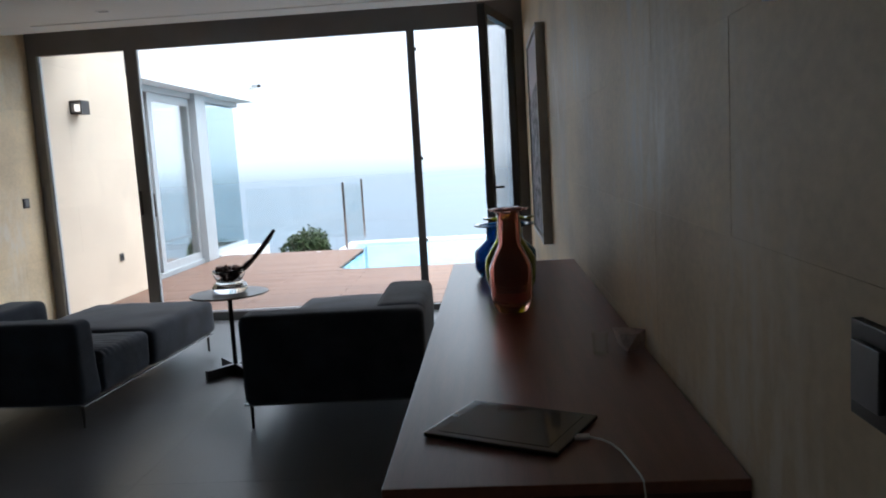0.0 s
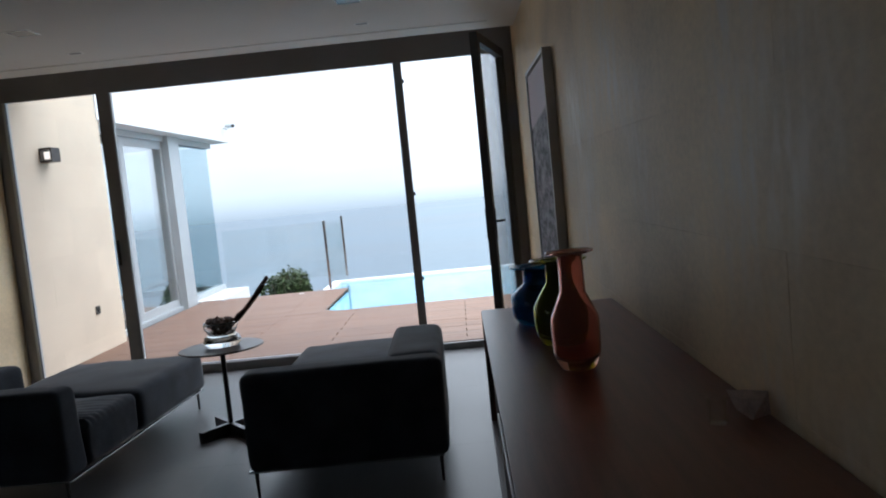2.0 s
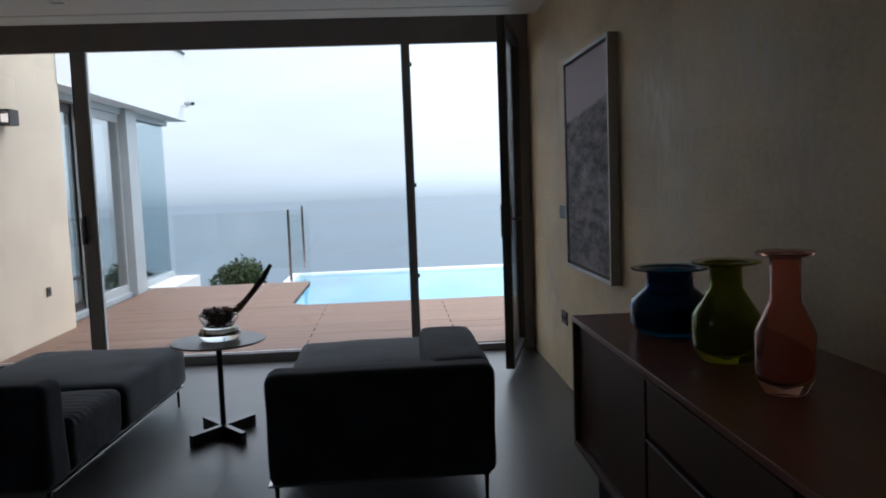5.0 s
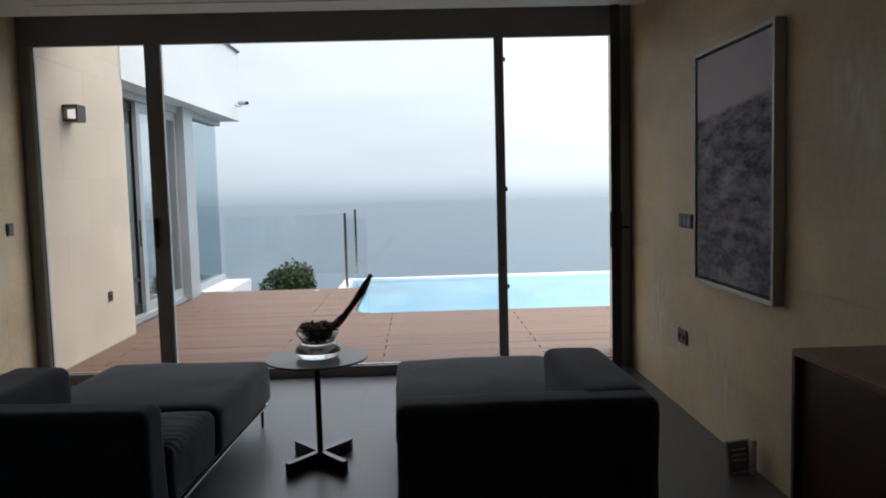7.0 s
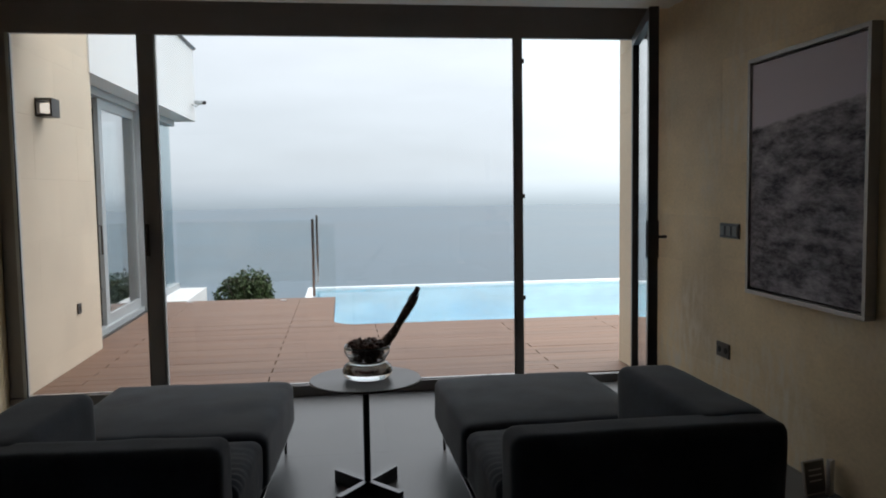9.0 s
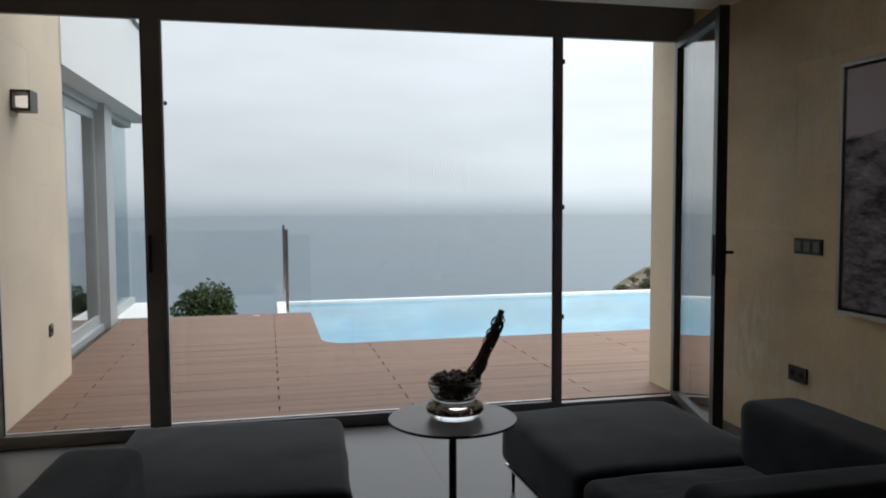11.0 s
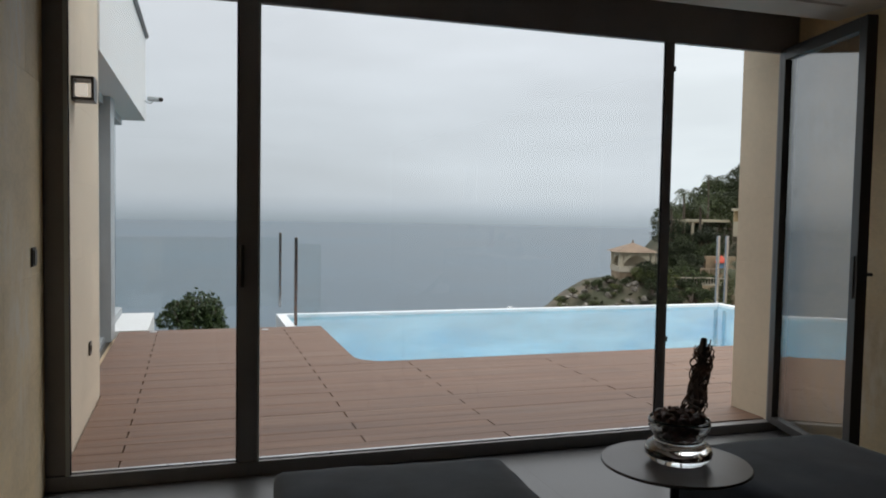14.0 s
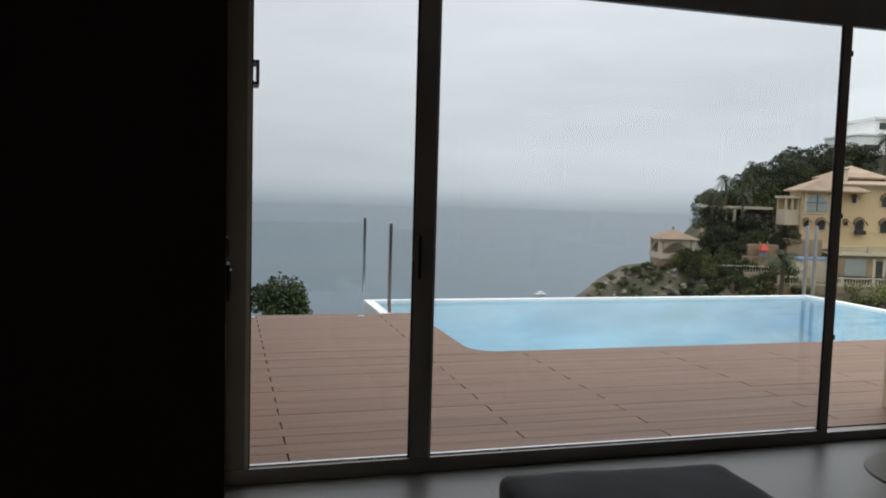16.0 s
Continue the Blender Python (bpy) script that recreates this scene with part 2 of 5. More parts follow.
LEAF_FAR = mat("pine and oak leaves", (0.044, 0.058, 0.020), 0.75, scale=0.15, amount=0.5, fine=3, bump=0, island=0.45, vary=0.4)
LEAF_LIGHT = mat("garden leaves", (0.10, 0.115, 0.03), 0.75, scale=0.4, amount=0.3, fine=3, bump=0, island=0.4, vary=0.2)
FROND = mat("palm fronds", (0.055, 0.07, 0.03), 0.7, scale=1, amount=0.3, fine=6, bump=0, island=0.3)
EARTH = mat("scrubby hillside", (0.060, 0.062, 0.036), 0.95, spots=(0.15, 0.12, 0.085), scale=0.35, amount=0.3, fine=1.5, bump=0.15, depth=0.3)
ROCK = mat("weathered rock", (0.26, 0.235, 0.20), 0.9, spots=(0.09, 0.075, 0.055), scale=0.9, amount=0.25, fine=6, bump=0.2, vary=0.2, depth=0.08)
SEA = mat("sea water", (0.046, 0.084, 0.112), 0.45, scale=0.004, amount=0.15, fine=0.09, bump=0.05, depth=0.6, spec=0.5, rough_var=0.06)
OCHRE = mat("ochre render", (0.54, 0.41, 0.24), 0.85, scale=0.3, amount=0.06, fine=5)
CREAM = mat("cream render", (0.55, 0.48, 0.35), 0.85, scale=0.3, amount=0.06, fine=5)
ROOF = mat("clay roof tiles", (0.36, 0.265, 0.185), 0.85, scale=0.8, amount=0.14, fine=9, bump=0.1, depth=0.03)
ROOF_GREY = mat("weathered roof tiles", (0.27, 0.195, 0.135), 0.9, scale=0.8, amount=0.16, fine=9, bump=0.1, depth=0.03)
BALUSTRADE = mat("cast stone", (0.50, 0.44, 0.34), 0.85, scale=0.5, amount=0.08)
MASONRY = mat("rubble retaining wall", (0.30, 0.22, 0.14), 0.9, scale=0.6, amount=0.25, fine=3, bump=0.2, depth=0.05)
WINDOW_DARK = mat("dark window glass", (0.05, 0.055, 0.05), 0.15, amount=0.1)
WINDOW_GREY = mat("drawn grey blind", (0.30, 0.33, 0.31), 0.4, amount=0.05)
IRON = mat("black iron", (0.03, 0.028, 0.027), 0.5, metal=0.5)
BLUE_PAINT = mat("blue cover", (0.22, 0.36, 0.55), 0.6)
RED_PAINT = mat("red fabric", (0.60, 0.09, 0.05), 0.7)
AWN = mat("dark awning cloth", (0.16, 0.11, 0.07), 0.8)
PLATE = mat("anthracite switch plate", (0.045, 0.043, 0.04), 0.4, metal=0.3)
KEY = mat("grey switch key", (0.16, 0.155, 0.15), 0.4, metal=0.3)
PICTURE_FRAME = mat("silvered wood frame", (0.48, 0.46, 0.44), 0.45, metal=0.3, scale=10, amount=0.06)
PAPER = mat("white card", (0.72, 0.70, 0.68), 0.7)
SCREEN = mat("black glass screen", (0.012, 0.012, 0.013), 0.06, amount=0.02, bump=0, rough_var=0.02)
TABLET_RIM = mat("black tablet bezel", (0.012, 0.012, 0.012), 0.15, bump=0)
PLASTIC = mat("white plastic", (0.75, 0.75, 0.74), 0.4)
SALT = mat("rough quartz crystal", (0.52, 0.40, 0.37), 0.45, scale=30, amount=0.2, fine=150, bump=0.2)
GLASS = pane_glass("window glass", (0.88, 0.88, 0.90), 1.0)
GLASS_LEAF = pane_glass("door leaf glass", (0.97, 0.98, 1.0), 0.9, 0.20)
GLASS_RAIL = pane_glass("balustrade glass", (0.94, 0.965, 0.96), 0.8)
GLASS_WING = pane_glass("reflective glazing", (0.84, 0.93, 0.93), 1.0, 0.44)
GLASS_CORNER = pane_glass("blue tinted glazing", (0.66, 0.78, 0.81), 0.9, 0.10)
CLEAR = solid_glass("clear glass", (0.97, 0.98, 0.98))
PINK_GLASS = solid_glass("salmon glass", (0.93, 0.52, 0.45), ior=1.25, clear=0.92)
GREEN_GLASS = solid_glass("olive green glass", (0.33, 0.38, 0.02), ior=1.3, clear=0.9)
BLUE_GLASS = solid_glass("petrol blue glass", (0.006, 0.10, 0.24), ior=1.3, clear=0.9)
LAMP_GLOW = bpy.data.materials.new("warm lamp")
LAMP_GLOW.use_nodes = True
LAMP_GLOW.node_tree.nodes["Principled BSDF"].inputs["Emission Color"].default_value = (1.0, 0.90, 0.76, 1)
LAMP_GLOW.node_tree.nodes["Principled BSDF"].inputs["Emission Strength"].default_value = 0.7


def water_material():
    m = bpy.data.materials.new("pool water")
    m.use_nodes = True
    n, l = m.node_tree.nodes, m.node_tree.links
    n.clear()
    out, mix = n.new("ShaderNodeOutputMaterial"), n.new("ShaderNodeMixShader")
    tr, gl, lw, pw, fr = n.new("ShaderNodeBsdfTransparent"), n.new("ShaderNodeBsdfGlossy"), n.new("ShaderNodeLayerWeight"), n.new("ShaderNodeMath"), n.new("ShaderNodeMath")
    tr.inputs["Color"].default_value = (0.88, 0.96, 0.985, 1)
    gl.inputs["Roughness"].default_value = 0.08
    lw.inputs["Blend"].default_value = 0.5
    pw.operation, pw.inputs[1].default_value = "POWER", 5.0
    fr.operation, fr.inputs[1].default_value, fr.inputs[2].default_value = "MULTIPLY_ADD", 0.95, 0.02
    l.new(lw.outputs["Facing"], pw.inputs[0])
    l.new(pw.outputs[0], fr.inputs[0])
    no, bp, mp, geo = n.new("ShaderNodeTexNoise"), n.new("ShaderNodeBump"), n.new("ShaderNodeMapping"), n.new("ShaderNodeNewGeometry")
    mp.inputs["Scale"].default_value = (0.7, 2.2, 1)
    no.inputs["Scale"].default_value, no.inputs["Detail"].default_value = 2.0, 5
    bp.inputs["Strength"].default_value, bp.inputs["Distance"].default_value = 0.35, 0.02
    l.new(geo.outputs["Position"], mp.inputs["Vector"])
    l.new(mp.outputs[0], no.inputs["Vector"])
    l.new(no.outputs["Fac"], bp.inputs["Height"])
    l.new(bp.outputs[0], gl.inputs["Normal"])
    l.new(bp.outputs[0], lw.inputs["Normal"])
    l.new(fr.outputs[0], mix.inputs["Fac"])
    l.new(tr.outputs[0], mix.inputs[1])
    l.new(gl.outputs[0], mix.inputs[2])
    l.new(mix.outputs[0], out.inputs["Surface"])
    return m


WATER = water_material()


def painting_material():
    """A blurred grey seascape: pale violet sky over dark broken water."""
    m = bpy.data.materials.new("printed seascape")
    m.use_nodes = True
    n, l = m.node_tree.nodes, m.node_tree.links
    b = n["Principled BSDF"]
    b.inputs["Roughness"].default_value = 0.65
    b.inputs["Specular IOR Level"].default_value = 0.15
    co, sep = n.new("ShaderNodeTexCoord"), n.new("ShaderNodeSeparateXYZ")
    l.new(co.outputs["Object"], sep.inputs[0])
    no = n.new("ShaderNodeTexNoise")
    no.inputs["Scale"].default_value, no.inputs["Detail"].default_value, no.inputs["Roughness"].default_value = 6.5, 8, 0.72
    mp = n.new("ShaderNodeMapping")
    mp.inputs["Scale"].default_value = (1, 0.8, 2.2)
    l.new(co.outputs["Object"], mp.inputs["Vector"])
    l.new(mp.outputs[0], no.inputs["Vector"])
    ramp = n.new("ShaderNodeValToRGB")
    ramp.color_ramp.elements[0].position, ramp.color_ramp.elements[0].color = 0.38, (0.05, 0.046, 0.06, 1)
    ramp.color_ramp.elements[1].position, ramp.color_ramp.elements[1].color = 0.70, (0.52, 0.485, 0.54, 1)
    l.new(no.outputs["Fac"], ramp.inputs[0])
    edge = n.new("ShaderNodeMath")
    edge.operation = "MULTIPLY_ADD"
    edge.inputs[1].default_value = 0.05
    l.new(no.outputs["Fac"], edge.inputs[0])
    l.new(sep.outputs["Z"], edge.inputs[2])
    slope = n.new("ShaderNodeMath")
    slope.operation = "MULTIPLY_ADD"
    slope.inputs[1].default_value = 0.09
    l.new(sep.outputs["Y"], slope.inputs[0])
    l.new(edge.outputs[0], slope.inputs[2])
    step = n.new("ShaderNodeMapRange")
    step.inputs["From Min"].default_value, step.inputs["From Max"].default_value = 0.30, 0.325
    l.new(slope.outputs[0], step.inputs["Value"])
    mix = n.new("ShaderNodeMix")
    mix.data_type = "RGBA"
    mix.inputs["B"].default_value = (0.66, 0.60, 0.68, 1)
    l.new(step.outputs[0], mix.inputs["Factor"])
    l.new(ramp.outputs[0], mix.inputs["A"])
    l.new(mix.outputs["Result"], b.inputs["Base Color"])
    return m


SEASCAPE = painting_material()


# ---- shape helpers ----
def part(name, bm, material, parent=None, label="", smooth=False, at=None):
    me = bpy.data.meshes.new(name)
    if smooth:
        for f in bm.faces:
            f.smooth = True
    bm.to_mesh(me)
    bm.free()
    me.materials.append(material)
    ob = new(name, me)
    if parent:
        ob.parent = parent
    if at:
        ob.location = at
    if label:
        tagged(ob, label)
    return ob


def base(name, label, category, x=0, y=0, z=0, rz=0, group=""):
    """The Empty at a thing's base."""
    ob = new(name)
    ob.location, ob.rotation_euler = (x, y, z), (0, 0, radians(rz))
    return tagged(ob, label, category, group)


def box(x0, x1, y0, y1, z0, z1, bm=None, bevel=0.0):
    own = bmesh.new()
    bmesh.ops.create_cube(own, size=1.0, matrix=Matrix.Translation(((x0 + x1) / 2, (y0 + y1) / 2, (z0 + z1) / 2)) @ Matrix.Diagonal((abs(x1 - x0), abs(y1 - y0), abs(z1 - z0), 1)))
    if bevel:
        bmesh.ops.bevel(own, geom=own.edges[:], offset=bevel, segments=2, profile=0.6, affect="EDGES")
    return merge(bm, own)


def merge(bm, own):
    if bm is None:
        return own
    me = bpy.data.meshes.new("join")
    own.to_mesh(me)
    own.free()
    bm.from_mesh(me)
    bpy.data.meshes.remove(me)
    return bm


def tube(points, radii, sides=8, bm=None, cap=True):
    """A tube along points, with a radius at each."""
    bm = bm or bmesh.new()
    pts = [Vector(p) for p in points]
    rings = []
    for i, p in enumerate(pts):
        d = (pts[min(i + 1, len(pts) - 1)] - pts[max(i - 1, 0)]).normalized()
        side = d.cross(Vector((0, 0, 1)) if abs(d.z) < 0.95 else Vector((1, 0, 0))).normalized()
        up = side.cross(d)
        r = radii[i] if hasattr(radii, "__len__") else radii
        rings.append([bm.verts.new(p + (side * math.cos(a) + up * math.sin(a)) * r) for a in (2 * math.pi * k / sides for k in range(sides))])
    for a, b in zip(rings, rings[1:]):
        for k in range(sides):
            bm.faces.new((a[k], a[(k + 1) % sides], b[(k + 1) % sides], b[k]))
    if cap:
        bm.faces.new(rings[0][::-1])
        bm.faces.new(rings[-1])
    bmesh.ops.recalc_face_normals(bm, faces=bm.faces[:])
    return bm


def lathe(profile, sides=32, bm=None):
    """A body turned round z from (radius, height) pairs; a radius of nought closes it."""
    bm = bm or bmesh.new()
    rings = []
    for r, z in profile:
        if r < 1e-6:
            rings.append([bm.verts.new((0, 0, z))])
        else:
            rings.append([bm.verts.new((r * math.cos(2 * math.pi * k / sides), r * math.sin(2 * math.pi * k / sides), z)) for k in range(sides)])
    for a, b in zip(rings, rings[1:]):
        for k in range(sides):
            j = (k + 1) % sides
            if len(a) == 1 and len(b) > 1:
                bm.faces.new((a[0], b[j], b[k]))
            elif len(b) == 1 and len(a) > 1:
                bm.faces.new((a[k], a[j], b[0]))
            elif len(a) > 1:
                bm.faces.new((a[k], a[j], b[j], b[k]))
    bmesh.ops.recalc_face_normals(bm, faces=bm.faces[:])
    return bm


def cushion(x0, x1, y0, y1, z0, z1, r=0.05, crown=0.0, wrinkle=0.0, bm=None, n=16):
    """An upholstered block with rounded edges, a crowned top and soft unevenness."""
    own = bmesh.new()
    bmesh.ops.create_cube(own, size=2.0)
    bmesh.ops.subdivide_edges(own, edges=own.edges[:], cuts=n, use_grid_fill=True)
    h = Vector(((x1 - x0) / 2, (y1 - y0) / 2, (z1 - z0) / 2))
    c = Vector(((x0 + x1) / 2, (y0 + y1) / 2, (z0 + z1) / 2))
    for v in own.verts:
        s = Vector([math.sin(a * math.pi / 2) * 0.5 + a * 0.5 for a in v.co])
        s = Vector([max(-1, min(1, a)) for a in s])
        p = Vector([a * b for a, b in zip(s, h)])
        q = Vector([max(-(b - r), min(b - r, a)) for a, b in zip(p, h)])
        d = p - q
        if d.length > 1e-9:
            p = q + d.normalized() * r
        if crown and p.z > 0:
            p.z += crown * (1 - (p.x / h.x) ** 2) * (1 - (p.y / h.y) ** 2)
        if wrinkle:
            w = noise.noise((p + c) * 5.0) * wrinkle + noise.noise((p + c) * 14.0) * wrinkle * 0.4
            p += d.normalized() * w if d.length > 1e-9 else Vector((0, 0, 0))
        v.co = p + c
    return merge(bm, own)


def quads(name, verts, faces, material, parent=None, label="", kind="", smooth=False):
    me = bpy.data.meshes.new(name)
    me.from_pydata(verts, [], faces)
    me.materials.append(material)
    if smooth:
        me.polygons.foreach_set("use_smooth", [True] * len(me.polygons))
    me.update()
    ob = new(name, me)
    if parent:
        ob.parent = parent
    return tagged(ob, label, kind=kind)


def leaves(lobes, count, size, rng):
    """Leaf blades scattered through lobes (x, y, z, rx, ry, rz), denser towards their rims."""
    verts, faces = [], []
    weights = np.array([l[3] * l[4] * l[5] for l in lobes]) ** (2 / 3)
    picks = rng.choice(len(lobes), size=count, p=weights / weights.sum())
    for k in picks:
        x, y, z, rx, ry, rz = lobes[k]
        d = rng.normal(size=3)
        d /= np.linalg.norm(d)
        rad = rng.uniform(0.45, 1.0) ** 0.5 * rng.uniform(0.82, 1.12)
        p = np.array((x + d[0] * rx * rad, y + d[1] * ry * rad, z + d[2] * rz * rad))
        a = rng.normal(size=3)
        a /= np.linalg.norm(a)
        b = np.cross(a, rng.normal(size=3))
        b /= np.linalg.norm(b)
        s = size * rng.uniform(0.6, 1.4)
        i = len(verts)
        verts += [tuple(p - a * s), tuple(p + b * s * 0.42), tuple(p + a * s), tuple(p - b * s * 0.42)]
        faces.append((i, i + 1, i + 2, i + 3))
    return verts, faces


# ---- the room's shell ----
XL, XR, YW, ZC, FZ = -4.455, 0.0, 7.87, 2.60, -0.028      # left wall, right wall, window line, ceiling
END = 5.65                                   # where the left wall stops
structure = lambda name, bm, material, label="", category="": tagged(part(name, bm, material), label, category, kind="structure")

floor = structure("floor", box(-8.0, 0.3, -3.0, 7.98, -0.25, FZ - 0.002), FLOOR, "dark grey polished tile floor with hairline joints", "floor")
wall_right = structure("wall_east", box(0.005, 0.34, -3.0, 7.911, -0.03, 2.9), JOINT, "beige limestone slab wall with fine open joints", "wall")
wall_left = structure("wall_west", box(-4.85, XL - 0.005, END, 7.911, -0.03, 2.9), JOINT, "beige limestone slab wall between room and terrace", "wall")
wall_end = structure("wall_end", box(-4.87, XL, END - 0.02, END, -0.03, ZC), END_SHADED, "dark wood toned wall end with its shade in the colour", "wall")
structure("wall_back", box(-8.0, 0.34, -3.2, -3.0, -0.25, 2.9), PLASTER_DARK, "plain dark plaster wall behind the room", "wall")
# far side wall, with an unseen opening added to brighten the east wall
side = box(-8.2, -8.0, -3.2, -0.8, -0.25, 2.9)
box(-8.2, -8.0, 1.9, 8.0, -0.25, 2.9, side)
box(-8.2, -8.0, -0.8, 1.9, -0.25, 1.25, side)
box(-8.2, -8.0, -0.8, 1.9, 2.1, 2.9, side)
structure("wall_side", side, PLASTER_DARK, "plain plaster wall with an added unseen opening that lights the room", "wall")
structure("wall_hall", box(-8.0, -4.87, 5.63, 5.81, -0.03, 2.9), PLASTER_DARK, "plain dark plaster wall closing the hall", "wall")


def ceiling_mesh():
    bm = box(-8.0, 0.02, -3.0, 7.25, ZC, 2.9)
    box(-8.0, 0.02, 7.285, 7.56, ZC, 2.9, bm)
    box(-8.0, XL + 0.42, 7.25, 7.285, ZC, 2.9, bm)
    box(-0.22, 0.02, 7.25, 7.285, ZC, 2.9, bm)
    box(XL + 0.42, -0.22, 7.25, 7.285, 2.66, 2.9, bm)
    box(-8.0, 0.02, 7.56, 8.34, 2.72, 2.9, bm)
    return bm


structure("ceiling", ceiling_mesh(), PLASTER, "smooth off-white plaster ceiling with a narrow air slot", "ceiling")

# the window wall: one fixed frame
FR0, FR1 = YW, YW + 0.10
window = tagged(part("window_1", box(XL, XR, FR0, FR0 + 0.04, 2.455, 2.72), ALU), "wide grey aluminium window wall with sliding panes and open door", "window", kind="structure")
part("window_sill", box(XL, -0.95, FR0 - 0.012, FR0 + 0.04, FZ, 0.048, bevel=0.004), ALU, window)
part("door_threshold", box(-0.95, XR, FR0 + 0.002, FR0 + 0.04, FZ, 0.03, bevel=0.003), ALU, window, "low dark door threshold")
part("window_frame", box(XL, -4.345, FR0 + 0.001, FR0 + 0.039, 0.048, 2.455, bevel=0.004), ALU, window)
# paler strips here and on the mullion carry the skylight on the reveals
part("lit_edge_strip", box(-4.362, -4.343, FR0 - 0.012, FR0 + 0.042, 0.048, 2.455), ALU_LIGHT, window, "metal edge strip, skylight on the reveal put into its pale colour")
part("window_frame", box(-3.54, -3.44, FR0 - 0.01, FR0 + 0.034, 0.048, 2.455, bevel=0.006), ALU, window)
part("window_frame", box(-1.003, -0.941, FR0 - 0.01, FR0 + 0.018, 0.03, 2.455, bevel=0.006), ALU, window)
part("window_frame", box(-0.115, XR, FR0 + 0.001, FR0 + 0.039, 0.03, 2.455, bevel=0.004), ALU, window)
part("lit_edge_strip", box(-3.4395, -3.428, FR0 - 0.009, FR0 + 0.030, 0.048, 2.455), ALU_LIGHT, window, "metal edge strip, skylight on the reveal put into its pale colour")
for x0, x1 in ((-4.345, -3.54), (-3.44, -1.003)):
    pane = part("pane", box(x0 - 0.003, x1 + 0.003, FR0 + 0.006, FR0 + 0.016, 0.04, 2.462), GLASS, window, "large clear sliding pane")
    pane.visible_shadow = False
    part("gasket", box(x0, x0 + 0.008, FR0 - 0.004, FR0 + 0.005, 0.05, 2.452), GASKET, window)
    part("gasket", box(x1 - 0.008, x1, FR0 - 0.004, FR0 + 0.005, 0.05, 2.452), GASKET, window)
    part("track", box(x0, x1, FR0 + 0.018, FR0 + 0.04, 0.048, 0.056), TRACK, window, "bright sliding track")
part("pull_handle", box(-3.53, -3.51, FR0 - 0.045, FR0 - 0.011, 0.98, 1.20, bevel=0.006), DARK_METAL, window, "slim dark sliding door pull")
for z in (0.60, 1.33, 2.28):
    part("keeper", box(-0.941, -0.928, FR0 - 0.006, FR0 + 0.012, z, z + 0.03), DARK_METAL, window)

# the door leaf, swung into the room
HINGE, FREE = Vector((-0.105, 7.87, 0)), Vector((-0.350, 6.955, 0))
turn = math.degrees(math.atan2(FREE.y - HINGE.y, FREE.x - HINGE.x))
door = base("door_1", "open glazed door leaf in a dark aluminium frame", "door", HINGE.x, HINGE.y, 0.0, turn)
door["kind"] = "structure"
LW = (FREE - HINGE).length
part("hinge_stile", box(0.0, 0.065, -0.03, 0.03, 0.035, 2.47, bevel=0.004), ALU_DARK, door)
part("lock_stile", box(LW - 0.07, LW, -0.03, 0.03, 0.035, 2.47, bevel=0.004), ALU_DARK, door)
part("top_rail", box(0.065, LW - 0.07, -0.029, 0.029, 2.40, 2.47), ALU_DARK, door)
part("bottom_rail", box(0.065, LW - 0.07, -0.029, 0.029, 0.035, 0.080), ALU_DARK, door)
leafpane = part("pane", box(0.06, LW - 0.065, -0.006, 0.006, 0.075, 2.405), GLASS_LEAF, door, "slightly darker reflective door pane")
leafpane.visible_shadow = False
for s in (1, -1):
    bm = box(LW - 0.050, LW - 0.020, s * 0.031, s * 0.038, 0.96, 1.19, bevel=0.002)
    part("handle_plate", bm, DARK_METAL, door)
    if s < 0:
        continue
    bm = tube([(LW - 0.035, s * 0.038, 1.09), (LW - 0.035, s * 0.075, 1.09), (LW - 0.05, s * 0.082, 1.09), (LW - 0.125, s * 0.082, 1.088)], 0.009)
    part("lever_handle", bm, DARK_METAL, door, smooth=True)


# ---- ceiling fittings ----
def downlight(x, y, w, d):
    t = base("recessed_downlight", "small unlit rectangular recessed ceiling downlight", "ceiling light", x, y, ZC, group="ceiling downlights")
    bm = box(-w / 2, w / 2, -d / 2, -d / 2 + 0.008, -0.004, 0)
    box(-w / 2, w / 2, d / 2 - 0.008, d / 2, -0.004, 0, bm)
    box(-w / 2, -w / 2 + 0.008, -d / 2 + 0.008, d / 2 - 0.008, -0.004, 0, bm)
    box(w / 2 - 0.008, w / 2, -d / 2 + 0.008, d / 2 - 0.008, -0.004, 0, bm)
    part("trim_ring", bm, PLASTIC, t)
    part("lens", box(-w / 2 + 0.008, w / 2 - 0.008, -d / 2 + 0.008, d / 2 - 0.008, -0.002, -0.0005), KEY, t)
    return t


for x, y, w in ((-3.22, 6.9, 0.10), (-1.14, 6.92, 0.10), (-1.14, 6.22, 0.16), (-3.2, 6.17, 0.16)):
    downlight(x, y, w, w if w > 0.12 else 0.06)


